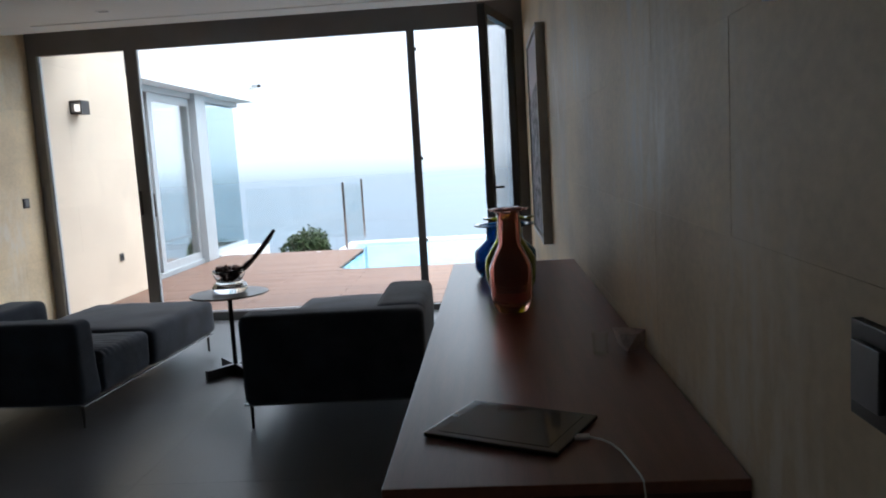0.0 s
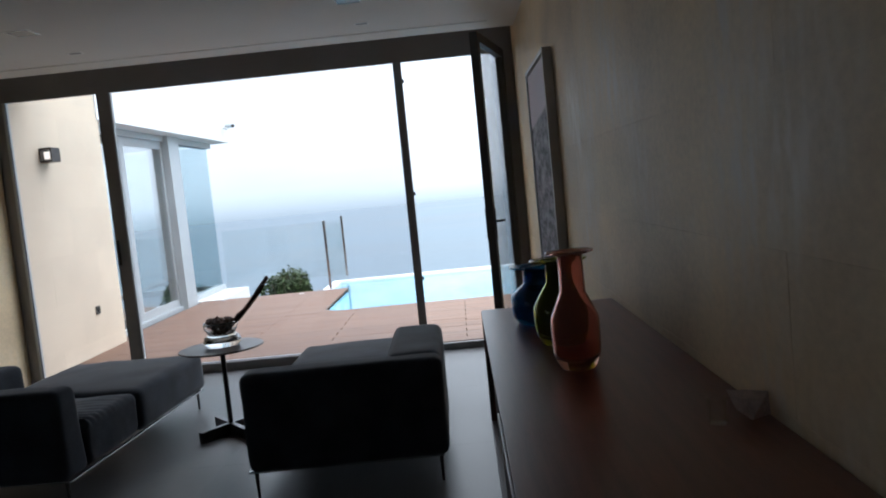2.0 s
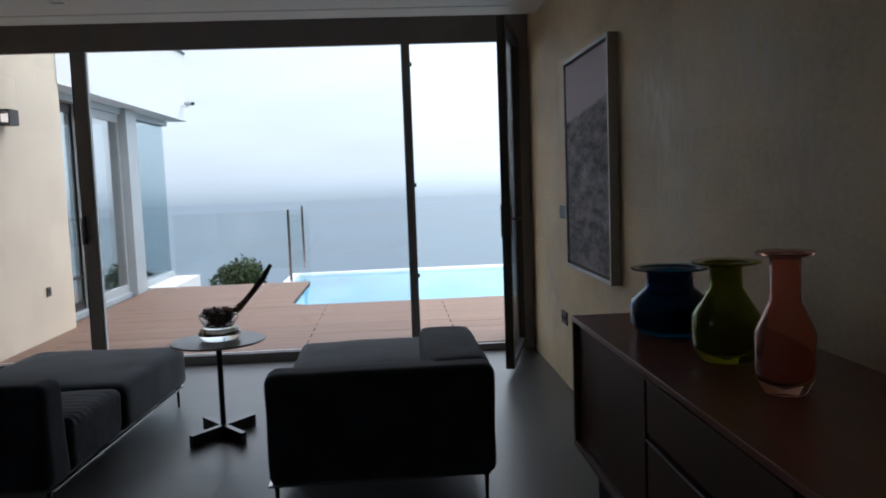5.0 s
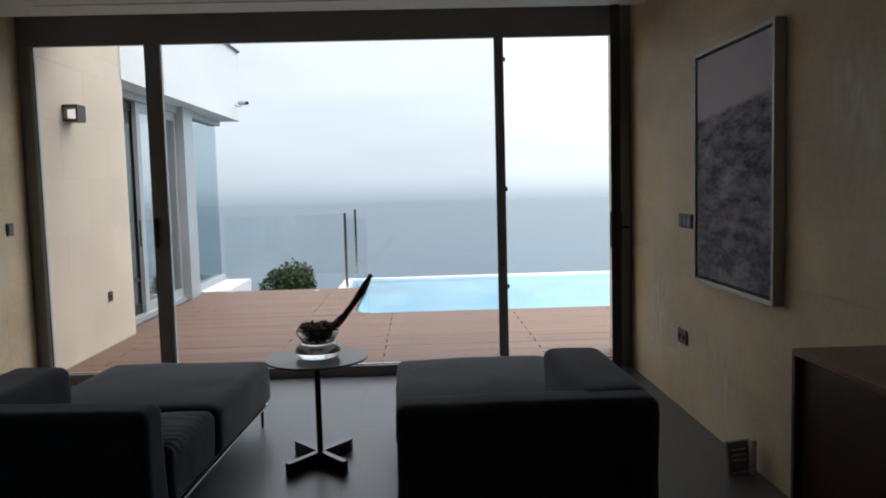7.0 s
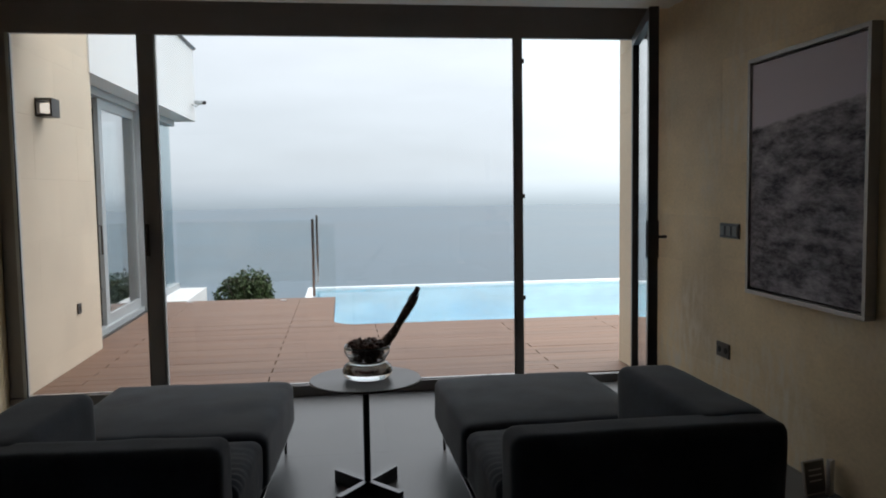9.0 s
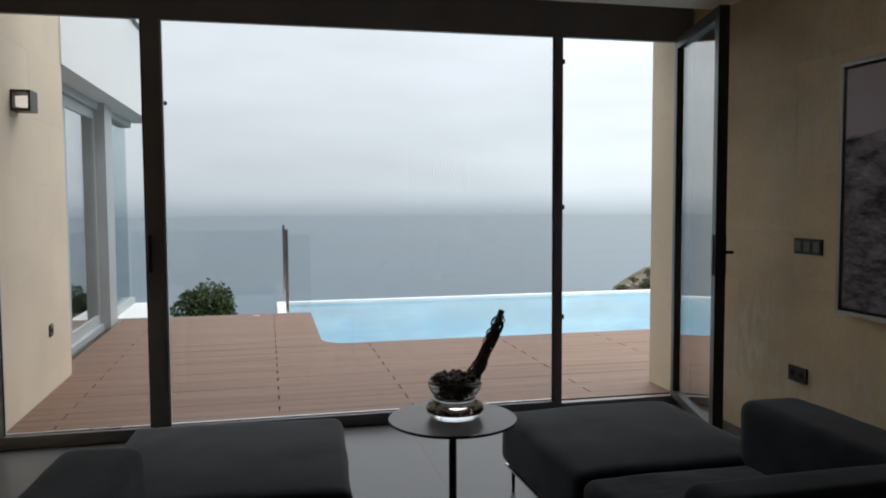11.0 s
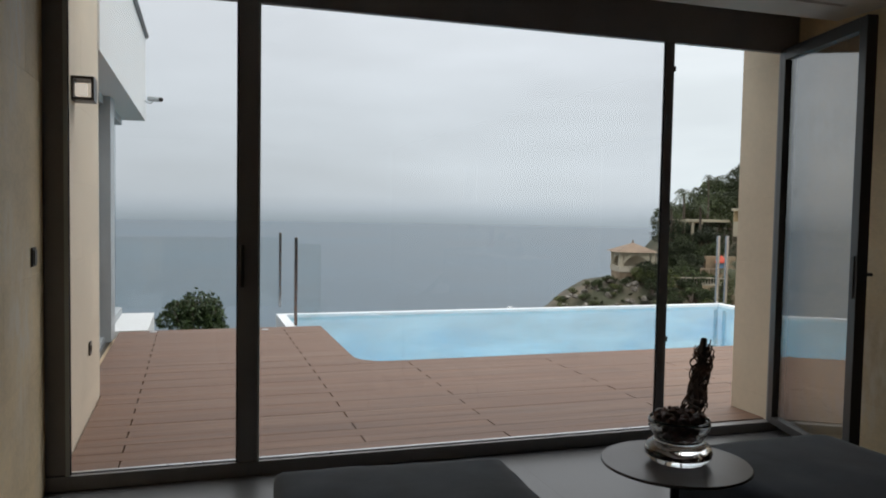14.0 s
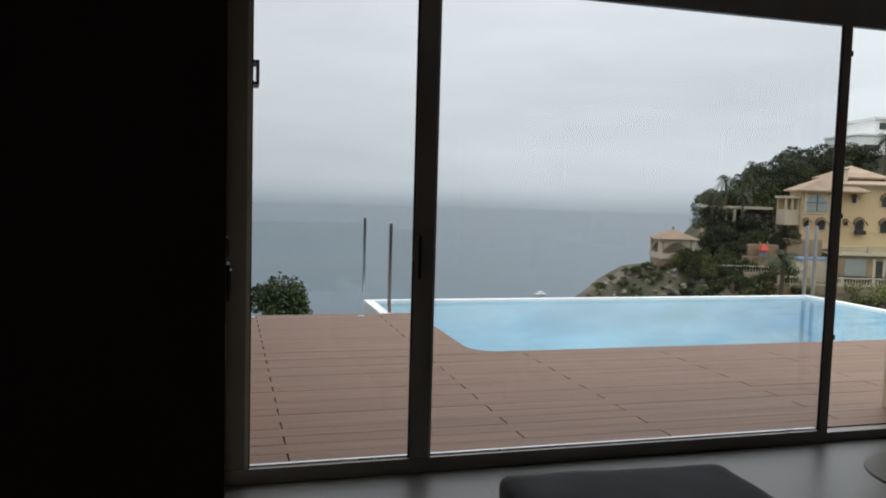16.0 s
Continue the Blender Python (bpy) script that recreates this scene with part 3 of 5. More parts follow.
# ---- wall fittings ----
def wall_plate(x, y, z, w, h, n, face, kind_label, socket=False):
    """A plate on a wall; face is +1 where it looks to +x."""
    t = base("wall_socket" if socket else "light_switch", kind_label, "socket" if socket else "switch", x, y, z)
    part("plate", box(0.001, 0.010 * face, -w / 2, w / 2, -h / 2, h / 2, bevel=0.0015), PLATE, t)
    for k in range(n):
        c = -w / 2 + w * (k + 0.5) / n
        if socket:
            bm = bmesh.new()
            bmesh.ops.create_cone(bm, cap_ends=True, segments=20, radius1=0.019, radius2=0.017, depth=0.006, matrix=Matrix.Translation((0.011 * face, c, 0)) @ Matrix.Rotation(math.pi / 2 * face, 4, "Y"))
            part("outlet", bm, SLOTTED, t)
        else:
            s = min(w / n, h) * 0.34
            part("key", box(0.010 * face, 0.016 * face, c - s, c + s, -s * 1.1, s * 1.1, bevel=0.0015), KEY, t)
    return t


wall_plate(0, 6.67, 1.135, 0.22, 0.085, 3, -1, "dark triple light switch beside the seascape")
wall_plate(0, 6.73, 0.426, 0.15, 0.085, 2, -1, "dark double wall socket low on limestone wall", True)
wall_plate(0, 1.64, 1.13, 0.155, 0.092, 2, -1, "dark double light switch above the sideboard")
wall_plate(XL, 7.60, 1.155, 0.085, 0.085, 1, 1, "small dark switch near the window frame")
wall_plate(XL, 6.30, 1.155, 0.085, 0.10, 1, 1, "tall dark switch plate on limestone wall")
wall_plate(-4.403, 9.14, 0.465, 0.085, 0.085, 1, 1, "small dark outdoor socket on terrace wall", True)


def terrace_lamp():
    t = base("wall_lamp", "bronze open box wall lamp on pale terrace wall", "wall lamp", -4.405, 8.505, 2.038)
    part("back_plate", box(0.0, 0.012, -0.08, 0.08, -0.066, 0.066), DARK_METAL, t)
    bm = box(0.012, 0.117, -0.08, 0.08, 0.050, 0.066)
    box(0.012, 0.117, -0.08, 0.08, -0.066, -0.050, bm)
    box(0.103, 0.117, -0.08, 0.08, -0.050, 0.050, bm)
    part("housing", bm, DARK_METAL, t)
    part("diffuser", box(0.012, 0.075, -0.02, 0.02, -0.034, 0.034, bevel=0.004), LAMP_GLOW, t, "small glowing glass block")
    return t


terrace_lamp()


def seascape():
    t = base("framed_picture", "large framed dark grey seascape print hung on limestone wall", "picture", 0.0, 5.912, 1.437)
    w, h = 0.488, 0.624
    for name, b in (("frame_rail", (-0.055, -0.003, -w, w, h - 0.022, h)), ("frame_rail", (-0.055, -0.003, -w, w, -h, -h + 0.022)),
                    ("frame_rail", (-0.055, -0.003, -w, -w + 0.022, -h + 0.022, h - 0.022)), ("frame_rail", (-0.055, -0.003, w - 0.022, w, -h + 0.022, h - 0.022))):
        part(name, box(*b, bevel=0.002), PICTURE_FRAME, t)
    part("shadow_gap", box(-0.02, -0.004, -w + 0.022, w - 0.022, -h + 0.022, h - 0.022), SLOTTED, t)
    part("print", box(-0.046, -0.021, -w + 0.036, w - 0.036, -h + 0.036, h - 0.036), SEASCAPE, t, "printed grey seascape")


seascape()


def small_print():
    t = base("framed_print", "small print in a white frame hung on limestone wall", "picture", 0.0, 1.646, 1.774)
    w, h = 0.27, 0.27
    for b in ((-w, w, h - 0.03, h), (-w, w, -h, -h + 0.03), (-w, -w + 0.03, -h + 0.03, h - 0.03), (w - 0.03, w, -h + 0.03, h - 0.03)):
        part("frame_rail", box(-0.022, -0.003, *b, bevel=0.002), PLASTIC, t)
    part("print", box(-0.014, -0.004, -w + 0.03, w - 0.03, -h + 0.03, h - 0.03), KEY, t, "plain grey print")


small_print()


# ---- the sideboard and what stands on it ----
def sideboard():
    x0, x1, y0, y1, z0, z1 = -0.521, -0.003, 2.025, 4.294, 0.42, 0.882
    t = base("sideboard", "long dark walnut sideboard raised on a recessed plinth", "sideboard", x0, y0, 0)
    L, W = y1 - y0, x1 - x0
    part("top_board", box(0, W, 0, L, z1 - 0.018, z1, bevel=0.002), WALNUT_LIT, t)
    part("bottom_board", box(0, W, 0, L, z0, z0 + 0.018, bevel=0.002), WALNUT_SHADED, t)
    part("side_panel", box(0.001, W - 0.001, 0.0, 0.018, z0 + 0.018, z1 - 0.018), WALNUT_SHADED, t)
    part("side_panel", box(0.001, W - 0.001, L - 0.018, L, z0 + 0.018, z1 - 0.018), WALNUT_SHADED, t)
    part("back_panel", box(W - 0.015, W - 0.002, 0.018, L - 0.018, z0 + 0.018, z1 - 0.018), WALNUT_SHADED, t)
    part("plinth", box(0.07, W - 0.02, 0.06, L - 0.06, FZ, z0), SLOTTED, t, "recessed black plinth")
    part("partition", box(0.03, W - 0.015, L - 0.745, L - 0.725, z0 + 0.018, z1 - 0.018), WALNUT_SHADED, t)
    part("partition", box(0.03, W - 0.015, L - 1.50, L - 1.48, z0 + 0.018, z1 - 0.018), WALNUT_SHADED, t)
    part("door", box(0.022, 0.04, L - 0.715, L - 0.022, z0 + 0.022, z1 - 0.03, bevel=0.002), WALNUT_SHADED, t)
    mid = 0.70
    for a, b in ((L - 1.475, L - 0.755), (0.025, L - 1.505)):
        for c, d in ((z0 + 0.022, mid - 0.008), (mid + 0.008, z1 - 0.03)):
            f = part("drawer_front", box(0.014, 0.032, a, b, c, d, bevel=0.002), WALNUT_SHADED, t)
            part("grip_edge", box(0.009, 0.014, a, b, d - 0.004, d, bevel=0.001), TRACK if c < mid else WALNUT_SHADED, f)


sideboard()


def vase(name, label, x, y, material, outer, z=0.883, wall=0.004, wide=1.0, tall=1.0):
    """A blown vase: the outer profile, and inside it the same, one wall in."""
    t = base(name, label, "vase", x, y, z)
    outer = [(r * wide, h * tall) for r, h in outer]
    inner = [(max(r - wall, 0.002), h) for r, h in outer if h > 0.012][::-1]
    cut = len(outer) - 3
    prof = [(0, 0.0)] + outer[:cut + 1] + inner[3:] + [(0, 0.012)]
    part("body", lathe(prof, 48), material, t, smooth=True)
    (r0, z0), (r1, z1) = outer[cut], outer[-1]
    lip = [(r0 - wall, z0 + 0.0004), (r0 + 0.001, z0 + 0.0004)] + outer[cut + 1:] + [(r1 - 0.001, z1 + 0.002), (r0, z0 + 0.006), (r0 - wall, z0 + 0.003), (r0 - wall, z0 + 0.0004)]
    part("rim", lathe(lip, 48), material, t, smooth=True)


vase("glass_vase", "tall salmon pink glass bottle vase with flat rim on sideboard", -0.296, 3.25, PINK_GLASS,
     [(0.048, 0.0), (0.052, 0.003), (0.064, 0.030), (0.067, 0.042), (0.0685, 0.085), (0.0685, 0.126), (0.0665, 0.134), (0.041, 0.186), (0.0362, 0.194), (0.035, 0.27), (0.035, 0.288), (0.05, 0.292), (0.066, 0.296), (0.067, 0.299)], wide=0.92, tall=1.015)
vase("glass_vase", "rounded olive green glass bottle vase with flat rim on sideboard", -0.290, 3.56, GREEN_GLASS,
     [(0.066, 0.0), (0.071, 0.003), (0.085, 0.032), (0.088, 0.045), (0.0895, 0.075), (0.0893, 0.104), (0.086, 0.113), (0.050, 0.165), (0.0435, 0.174), (0.042, 0.19), (0.042, 0.226), (0.06, 0.231), (0.088, 0.235), (0.09, 0.238)], wide=0.95, tall=1.06)
vase("glass_vase", "squat petrol blue glass vase with wide flat rim on sideboard", -0.300, 3.935, BLUE_GLASS,
     [(0.088, 0.0), (0.094, 0.003), (0.108, 0.022), (0.111, 0.032), (0.1125, 0.06), (0.112, 0.088), (0.108, 0.096), (0.074, 0.126), (0.067, 0.133), (0.066, 0.145), (0.066, 0.176), (0.085, 0.181), (0.108, 0.184), (0.11, 0.187)], wide=1.05, tall=1.05)


def tablet():
    p = base("tablet_computer", "black tablet computer with dark glossy screen, charging on sideboard", "tablet", -0.328, 2.257, 0.8825, -27)
    # corners lie about a centre, long side across the board
    part("shell", box(-0.121, 0.121, -0.093, 0.093, 0.0, 0.008, bevel=0.003), TABLET_RIM, p)
    part("screen", box(-0.100, 0.100, -0.076, 0.076, 0.0078, 0.0086), SCREEN, p)
    part("home_button", lathe([(0, 0.0079), (0.006, 0.0079), (0.006, 0.0088), (0, 0.0088)], 16), KEY, p, at=(-0.11, 0, 0))
    c = base("charging_cable", "thin white charging cable trailing off the tablet", "cable", -0.222, 2.193, 0.884)
    part("plug", box(-0.012, 0.018, -0.008, 0.008, 0.0, 0.006, bevel=0.002), PLASTIC, c)
    bm = tube([(0.018, -0.003, 0.003), (0.034, -0.014, 0.003), (0.047, -0.034, 0.003), (0.057, -0.065, 0.003), (0.062, -0.10, 0.003), (0.066, -0.13, 0.003), (0.069, -0.155, 0.003), (0.071, -0.166, -0.001), (0.072, -0.174, -0.02), (0.072, -0.176, -0.06), (0.072, -0.176, -0.3)], 0.0017, 6)
    part("cord", bm, PLASTIC, c, smooth=True)


tablet()


def crystal():
    t = base("rock_crystal", "rough pale pink quartz lump against the limestone wall", "ornament", -0.045, 2.74, 0.882)
    bm = bmesh.new()
    bmesh.ops.create_icosphere(bm, subdivisions=1, radius=1.0)
    for v in bm.verts:
        s = 1 + 0.8 * noise.noise(v.co * 1.9 + Vector((3.1, 0.4, 1.7)))
        v.co = Vector((v.co.x * 0.036 * s, v.co.y * 0.046 * s, max(0, v.co.z * s * 0.7 + 0.62) * 0.048))
    part("lump", bm, SALT, t)
    g = base("shot_glass", "small clear cylindrical tea light glass on sideboard", "glass", -0.112, 2.72, 0.8825)
    part("body", lathe([(0, 0), (0.018, 0.0), (0.019, 0.050), (0.0165, 0.050), (0.0155, 0.004), (0, 0.004)], 24), GLASS_RAIL, g, smooth=True)


crystal()


def floor_card():
    t = base("small_picture_frame", "small silver framed grey card leaning on the limestone wall", "picture frame", -0.092, 5.668, FZ, 14)
    tilt = Matrix.Rotation(radians(-9), 4, "X")
    for name, b, m in (("frame", (-0.063, 0.063, 0.0, 0.012, 0.0, 0.155), PICTURE_FRAME), ("card", (-0.056, 0.056, -0.003, -0.0005, 0.008, 0.148), KEY)):
        bm = box(*b)
        bmesh.ops.transform(bm, matrix=tilt, verts=bm.verts[:])
        part(name, bm, m, t)
    for z in (0.06, 0.085, 0.11):
        bm = box(-0.038, 0.038, -0.0045, -0.0032, z, z + 0.006)
        bmesh.ops.transform(bm, matrix=tilt, verts=bm.verts[:])
        part("caption_bar", bm, PAPER, t)
    b = base("white_booklet", "upright white booklet behind the small frame", "booklet", -0.036, 5.655, FZ, 10)
    part("page_block", box(-0.012, 0.012, -0.012, 0.012, 0.0, 0.165), PAPER, b)


floor_card()


# ---- sofas ----
def chaise(x, y, rz, mirror, label, W, L, split, side_end, foot, high):
    """A chaise: a low back across the near end, a shorter back along one side, a seat and a long footrest cushion.
    Its inner near corner is at x, y; mirror -1 runs to -x."""
    t = base("chaise_sofa", label, "sofa", x, y, 0, rz, group="facing velvet chaises")
    s = mirror
    sx = lambda a, b: (min(a * s, b * s), max(a * s, b * s))
    a, b = sx(0.015, W)
    bm = cushion(a, b, 0, 0.19, 0.10, high, r=0.045, crown=0.0, wrinkle=0.004)
    for v in bm.verts:
        v.co.y *= 1 + 0.30 * max(0.0, high - v.co.z) / high
    part("backrest", bm, VELVET, t, smooth=True)
    a, b = sx(W - 0.28, W)
    part("side_backrest", cushion(a, b, 0.10, side_end, 0.104, high + 0.008, r=0.05, wrinkle=0.004), VELVET, t, smooth=True)
    a, b = sx(0.01, W - 0.26)
    bm = cushion(a, b, 0.21, split + 0.01, 0.112, 0.352, r=0.045, crown=0.012, wrinkle=0.006, n=44)
    for v in bm.verts:
        if v.co.z > 0.30:
            near = math.exp(-max(0.0, v.co.y - 0.25) / 0.16)
            v.co.z += 0.008 * near * math.sin(v.co.y * 110 + 5 * noise.noise(v.co * 4.0) + 1.5 * v.co.x * s)
    part("seat_cushion", bm, VELVET, t, smooth=True)
    a, b = sx(-0.005, foot)
    part("footrest_cushion", cushion(a, b, split, L, 0.11, 0.365, r=0.05, crown=0.015, wrinkle=0.006), VELVET, t, smooth=True)
    a, b = sx(0.03, W - 0.03)
    bm = box(a, b, 0.03, 0.045, 0.098, 0.108)
    box(a, b, L - 0.045, L - 0.03, 0.098, 0.108, bm)
    c, d = sx(0.012, 0.027)
    box(c, d, 0.03, L - 0.03, 0.0981, 0.1079, bm)
    c, d = sx(W - 0.043, W - 0.028)
    box(c, d, 0.03, L - 0.03, 0.0981, 0.1079, bm)
    part("base_rail", bm, CHROME, t, "chrome base rail")
    for px, py in ((0.045, 0.05), (W - 0.045, 0.05), (0.045, L - 0.06), (W - 0.045, L - 0.06)):
        part("leg", tube([(px * s, py, FZ), (px * s, py, 0.10)], [0.007, 0.011], 10), DARK_METAL, t, smooth=True)
    return t


chaise(-1.712, 4.84, 1.0, 1, "slate velvet chaise sofa with low back on thin legs", 0.99, 1.80, 0.86, 0.93, 0.89, 0.585)
chaise(-2.615, 4.945, -3.3, -1, "slate velvet chaise sofa with creased seat and chrome rail", 0.97, 1.78, 0.78, 0.81, 0.95, 0.57)


# ---- side table, bowl and dried branch ----
TX, TY = -2.135, 6.02


def side_table():
    t = base("side_table", "round bronze side table on a slim column and cross foot", "side table", TX, TY, 0)
    part("tabletop", lathe([(0, 0.513), (0.252, 0.513), (0.259, 0.517), (0.259, 0.521), (0.256, 0.525), (0, 0.525)], 64), WOOD_TOP, t)
    part("column", lathe([(0, 0.03), (0.0155, 0.03), (0.0155, 0.505), (0.045, 0.507), (0.045, 0.513), (0, 0.513)], 20), DARK_METAL, t, smooth=True)
    for a in (52, -50):
        bm = box(-0.225, 0.225, -0.016, 0.016, FZ, 0.038, bevel=0.002)
        bmesh.ops.rotate(bm, cent=(0, 0, 0), matrix=Matrix.Rotation(radians(a), 3, "Z"), verts=bm.verts[:])
        if a < 0:
            bmesh.ops.translate(bm, vec=(0, 0, 0.0008), verts=bm.verts[:])
        part("foot_bar", bm, STEEL, t, "dull steel foot bar")
    return t


side_table()


def bowl():
    t = base("glass_bowl", "clear glass double bellied bowl on the side table", "bowl", TX + 0.01, TY, 0.5255)
    out = [(0.060, 0.0), (0.085, 0.006), (0.102, 0.025), (0.104, 0.04), (0.096, 0.06), (0.078, 0.075), (0.074, 0.083), (0.083, 0.098), (0.094, 0.118), (0.096, 0.135), (0.093, 0.15)]
    inn = [(0.090, 0.15), (0.092, 0.134), (0.090, 0.118), (0.079, 0.1), (0.070, 0.086), (0.066, 0.074), (0.05, 0.066), (0, 0.06)]
    part("body", lathe([(0, 0)] + out + inn, 48), CLEAR, t, smooth=True)
    rng = np.random.default_rng(5)
    p = base("potpourri", "heap of dark brown dried seed pods in the bowl", "potpourri", TX + 0.01, TY, 0.5255)
    for k in range(150):
        a, r = rng.uniform(0, 6.28), 0.072 * math.sqrt(rng.uniform())
        z = rng.uniform(0.075, 0.165) if r < 0.058 else rng.uniform(0.13, 0.165)
        sz = rng.uniform(0.010, 0.016)
        own = bmesh.new()
        bmesh.ops.create_icosphere(own, subdivisions=1, radius=sz, matrix=Matrix.Translation((r * math.cos(a), r * math.sin(a), z)))
        for v in own.verts:
            v.co += Vector(rng.normal(size=3)) * sz * 0.12
        part("seed_pod", own, POD, p)
    for thing in (t, p):
        thing.scale = (1.12, 1.12, 1.04)


bowl()


def vine_branch():
    a, b = Vector((-2.062, 6.05, 0.655)), Vector((-1.860, 6.252, 0.912))
    t = base("vine_branch", "stiff tapered roll of dark woven dried vine in the bowl", "dried branch", a.x, a.y, a.z)
    rng = np.random.default_rng(9)
    axis = b - a
    ahead = axis.normalized()
    wide = Vector((0.12, -1.0, 0.0))
    wide = (wide - ahead * wide.dot(ahead)).normalized()
    thin = ahead.cross(wide).normalized()
    bend = lambda s: thin * 0.014 * math.sin(math.pi * max(0.0, s))
    bm = bmesh.new()
    for k in range(84):
        ph, tw = rng.uniform(0, 6.28), rng.uniform(-8, 8)
        wob = rng.uniform(0, 6.28, 3)
        s0, s1 = sorted((rng.uniform(-0.12, 0.6), rng.uniform(0.5, 1.0)))
        pts, rad = [], []
        for i in range(22):
            s = s0 + (s1 - s0) * i / 21
            swell = (0.067 - 0.020 * s) * (0.85 + 0.15 * math.sin(9 * s + 1.0))
            r = swell * (0.62 + 0.38 * math.sin(11 * s + wob[0]))
            g = ph + tw * s + 0.7 * math.sin(13 * s + wob[1])
            pts.append(axis * s + wide * r * math.cos(g) + thin * r * 0.32 * math.sin(g) + bend(s))
            rad.append(0.0032 - 0.0010 * s)
        tube(pts, rad, 5, bm)
    for k in range(14):
        s, g = rng.uniform(0.15, 0.95), rng.choice((-1, 1))
        root = axis * s + wide * g * 0.03 * (1 - 0.4 * s) + bend(s)
        tube([root, root + wide * g * 0.012 + ahead * rng.uniform(-0.012, 0.012)], [0.0018, 0.0008], 4, bm)
    core = [axis * s + bend(s) for s in (-0.1, 0.3, 0.6, 0.8, 1.0)]
    tube(core, [0.012, 0.014, 0.013, 0.012, 0.013], 8, bm)
    tagged(part("woven_vine", bm, VINE, t), kind="stuff")


vine_branch()

# ---- terrace ----
DZ = 0.02                          # top of the decking
PX0, PX1, PY0, PY1 = -2.34, 3.98, 10.50, 13.77
structure("terrace_slab", box(-4.9, 9.0, 8.0, PY0 - 0.02, -0.6, -0.06), JOINT, "concrete slab under the decking", "terrace")
structure("terrace_slab", box(-4.9, PX0 - 0.02, PY0 - 0.02, 12.71, -0.6, -0.0601), JOINT, "concrete slab under the decking", "terrace")
structure("sill_outer", box(XL, 0.0, 7.9105, 8.0, -0.25, 0.012), ALU, "thin metal strip between window and decking", "sill")
facade = structure("wall_facade", box(0.34, 9.0, 7.98, 8.34, -0.3, 3.2), STONE_OUT, "pale limestone facade beside the terrace", "wall")
structure("wall_header", box(XL, 0.0, 7.911, 7.979, 2.56, 2.719), ALU_DARK, "dark metal header above the window frame", "wall")
structure("wall_lintel", box(-4.87, 0.34, 7.98, 8.34, 2.9, 3.5), STONE_OUT, "pale limestone lintel over the window wall", "wall")
structure("roof_slab", box(-8.2, 0.34, -3.2, 7.98, 2.9, 3.2), WHITE, "flat roof slab", "roof")


def pool():
    # basin with a rounded inner corner, open as one shell
    t = tagged(new("swimming_pool"), "rectangular infinity pool with pale blue lining and white rim", "pool", kind="structure")
    r = 0.28
    arc = [(PX0 + r - r * math.cos(a), PY0 + r - r * math.sin(a)) for a in (math.pi / 2 * k / 10 for k in range(11))]
    ring = arc + [(PX1, PY0), (PX1, PY1), (-2.62, PY1), (-2.62, 12.71), (PX0, 12.71)]
    bm = bmesh.new()
    top = [bm.verts.new((x, y, DZ - 0.046)) for x, y in ring]
    low = [bm.verts.new((x, y, -1.35)) for x, y in ring]
    for k in range(len(ring)):
        j = (k + 1) % len(ring)
        bm.faces.new((top[k], top[j], low[j], low[k]))
    bm.faces.new(low)
    part("basin", bm, POOL, t)
    bm = bmesh.new()
    face = bm.faces.new([bm.verts.new((x, y, DZ - 0.045)) for x, y in ring])
    bmesh.ops.triangulate(bm, faces=[face])
    water = part("water", bm, WATER, t, "still clear pool water")
    water.visible_shadow = False
    bm = box(-2.74, PX1 + 0.14, PY1 + 0.004, PY1 + 0.11, -1.6, DZ - 0.006)
    box(PX1 + 0.004, PX1 + 0.14, PY0, PY1 + 0.003, -1.6, DZ - 0.007, bm)
    box(-2.74, -2.624, 12.72, PY1 + 0.003, -1.6, DZ - 0.008, bm)
    part("rim", bm, COPING, t, "white wet pool rim")


pool()


def glass_fence():
    t = base("glass_fence", "frameless glass balustrade with slim steel posts by the pool", "fence", -2.62, 12.85, DZ - 0.01)
    for y, h in ((0.0, 1.04), (1.75, 1.04)):
        z0 = 0.0
        part("post", box(-0.019, 0.019, y - 0.019, y + 0.019, z0, h, bevel=0.003), CHROME, t)
    for b in ((-0.006, 0.29, -0.006, 0.006, 0.05, 0.97), (-2.1, -0.03, 1.744, 1.756, 0.02, 0.97)):
        p = part("pane", box(*b), GLASS_RAIL, t, "clear balustrade pane")
        p.visible_shadow = False
    f = base("glass_fence", "pair of slim steel posts with glass at pool corner", "fence", PX1 + 0.02, PY1 + 0.06, DZ)
    for x in (0.0, 0.16):
        part("post", box(x - 0.02, x + 0.02, -0.02, 0.02, 0.0, 1.05, bevel=0.003), CHROME, f)
    p = part("pane", box(0.18, 2.2, -0.006, 0.006, 0.05, 0.97), GLASS_RAIL, f, "clear balustrade pane")
    p.visible_shadow = False


glass_fence()
structure("wing_ledge", box(-4.9, -4.24, 12.72, 14.19, -0.8, 0.024), WHITE, "white rendered ledge past the decking", "ledge")

for x, y in ((-4.18, 12.60), (-3.0, 12.53)):
    d = base("deck_light", "small round recessed deck light", "deck light", x, y, DZ, group="deck lights")
    part("rim", lathe([(0, 0), (0.04, 0.0), (0.04, 0.006), (0, 0.006)], 20), TRACK, d)


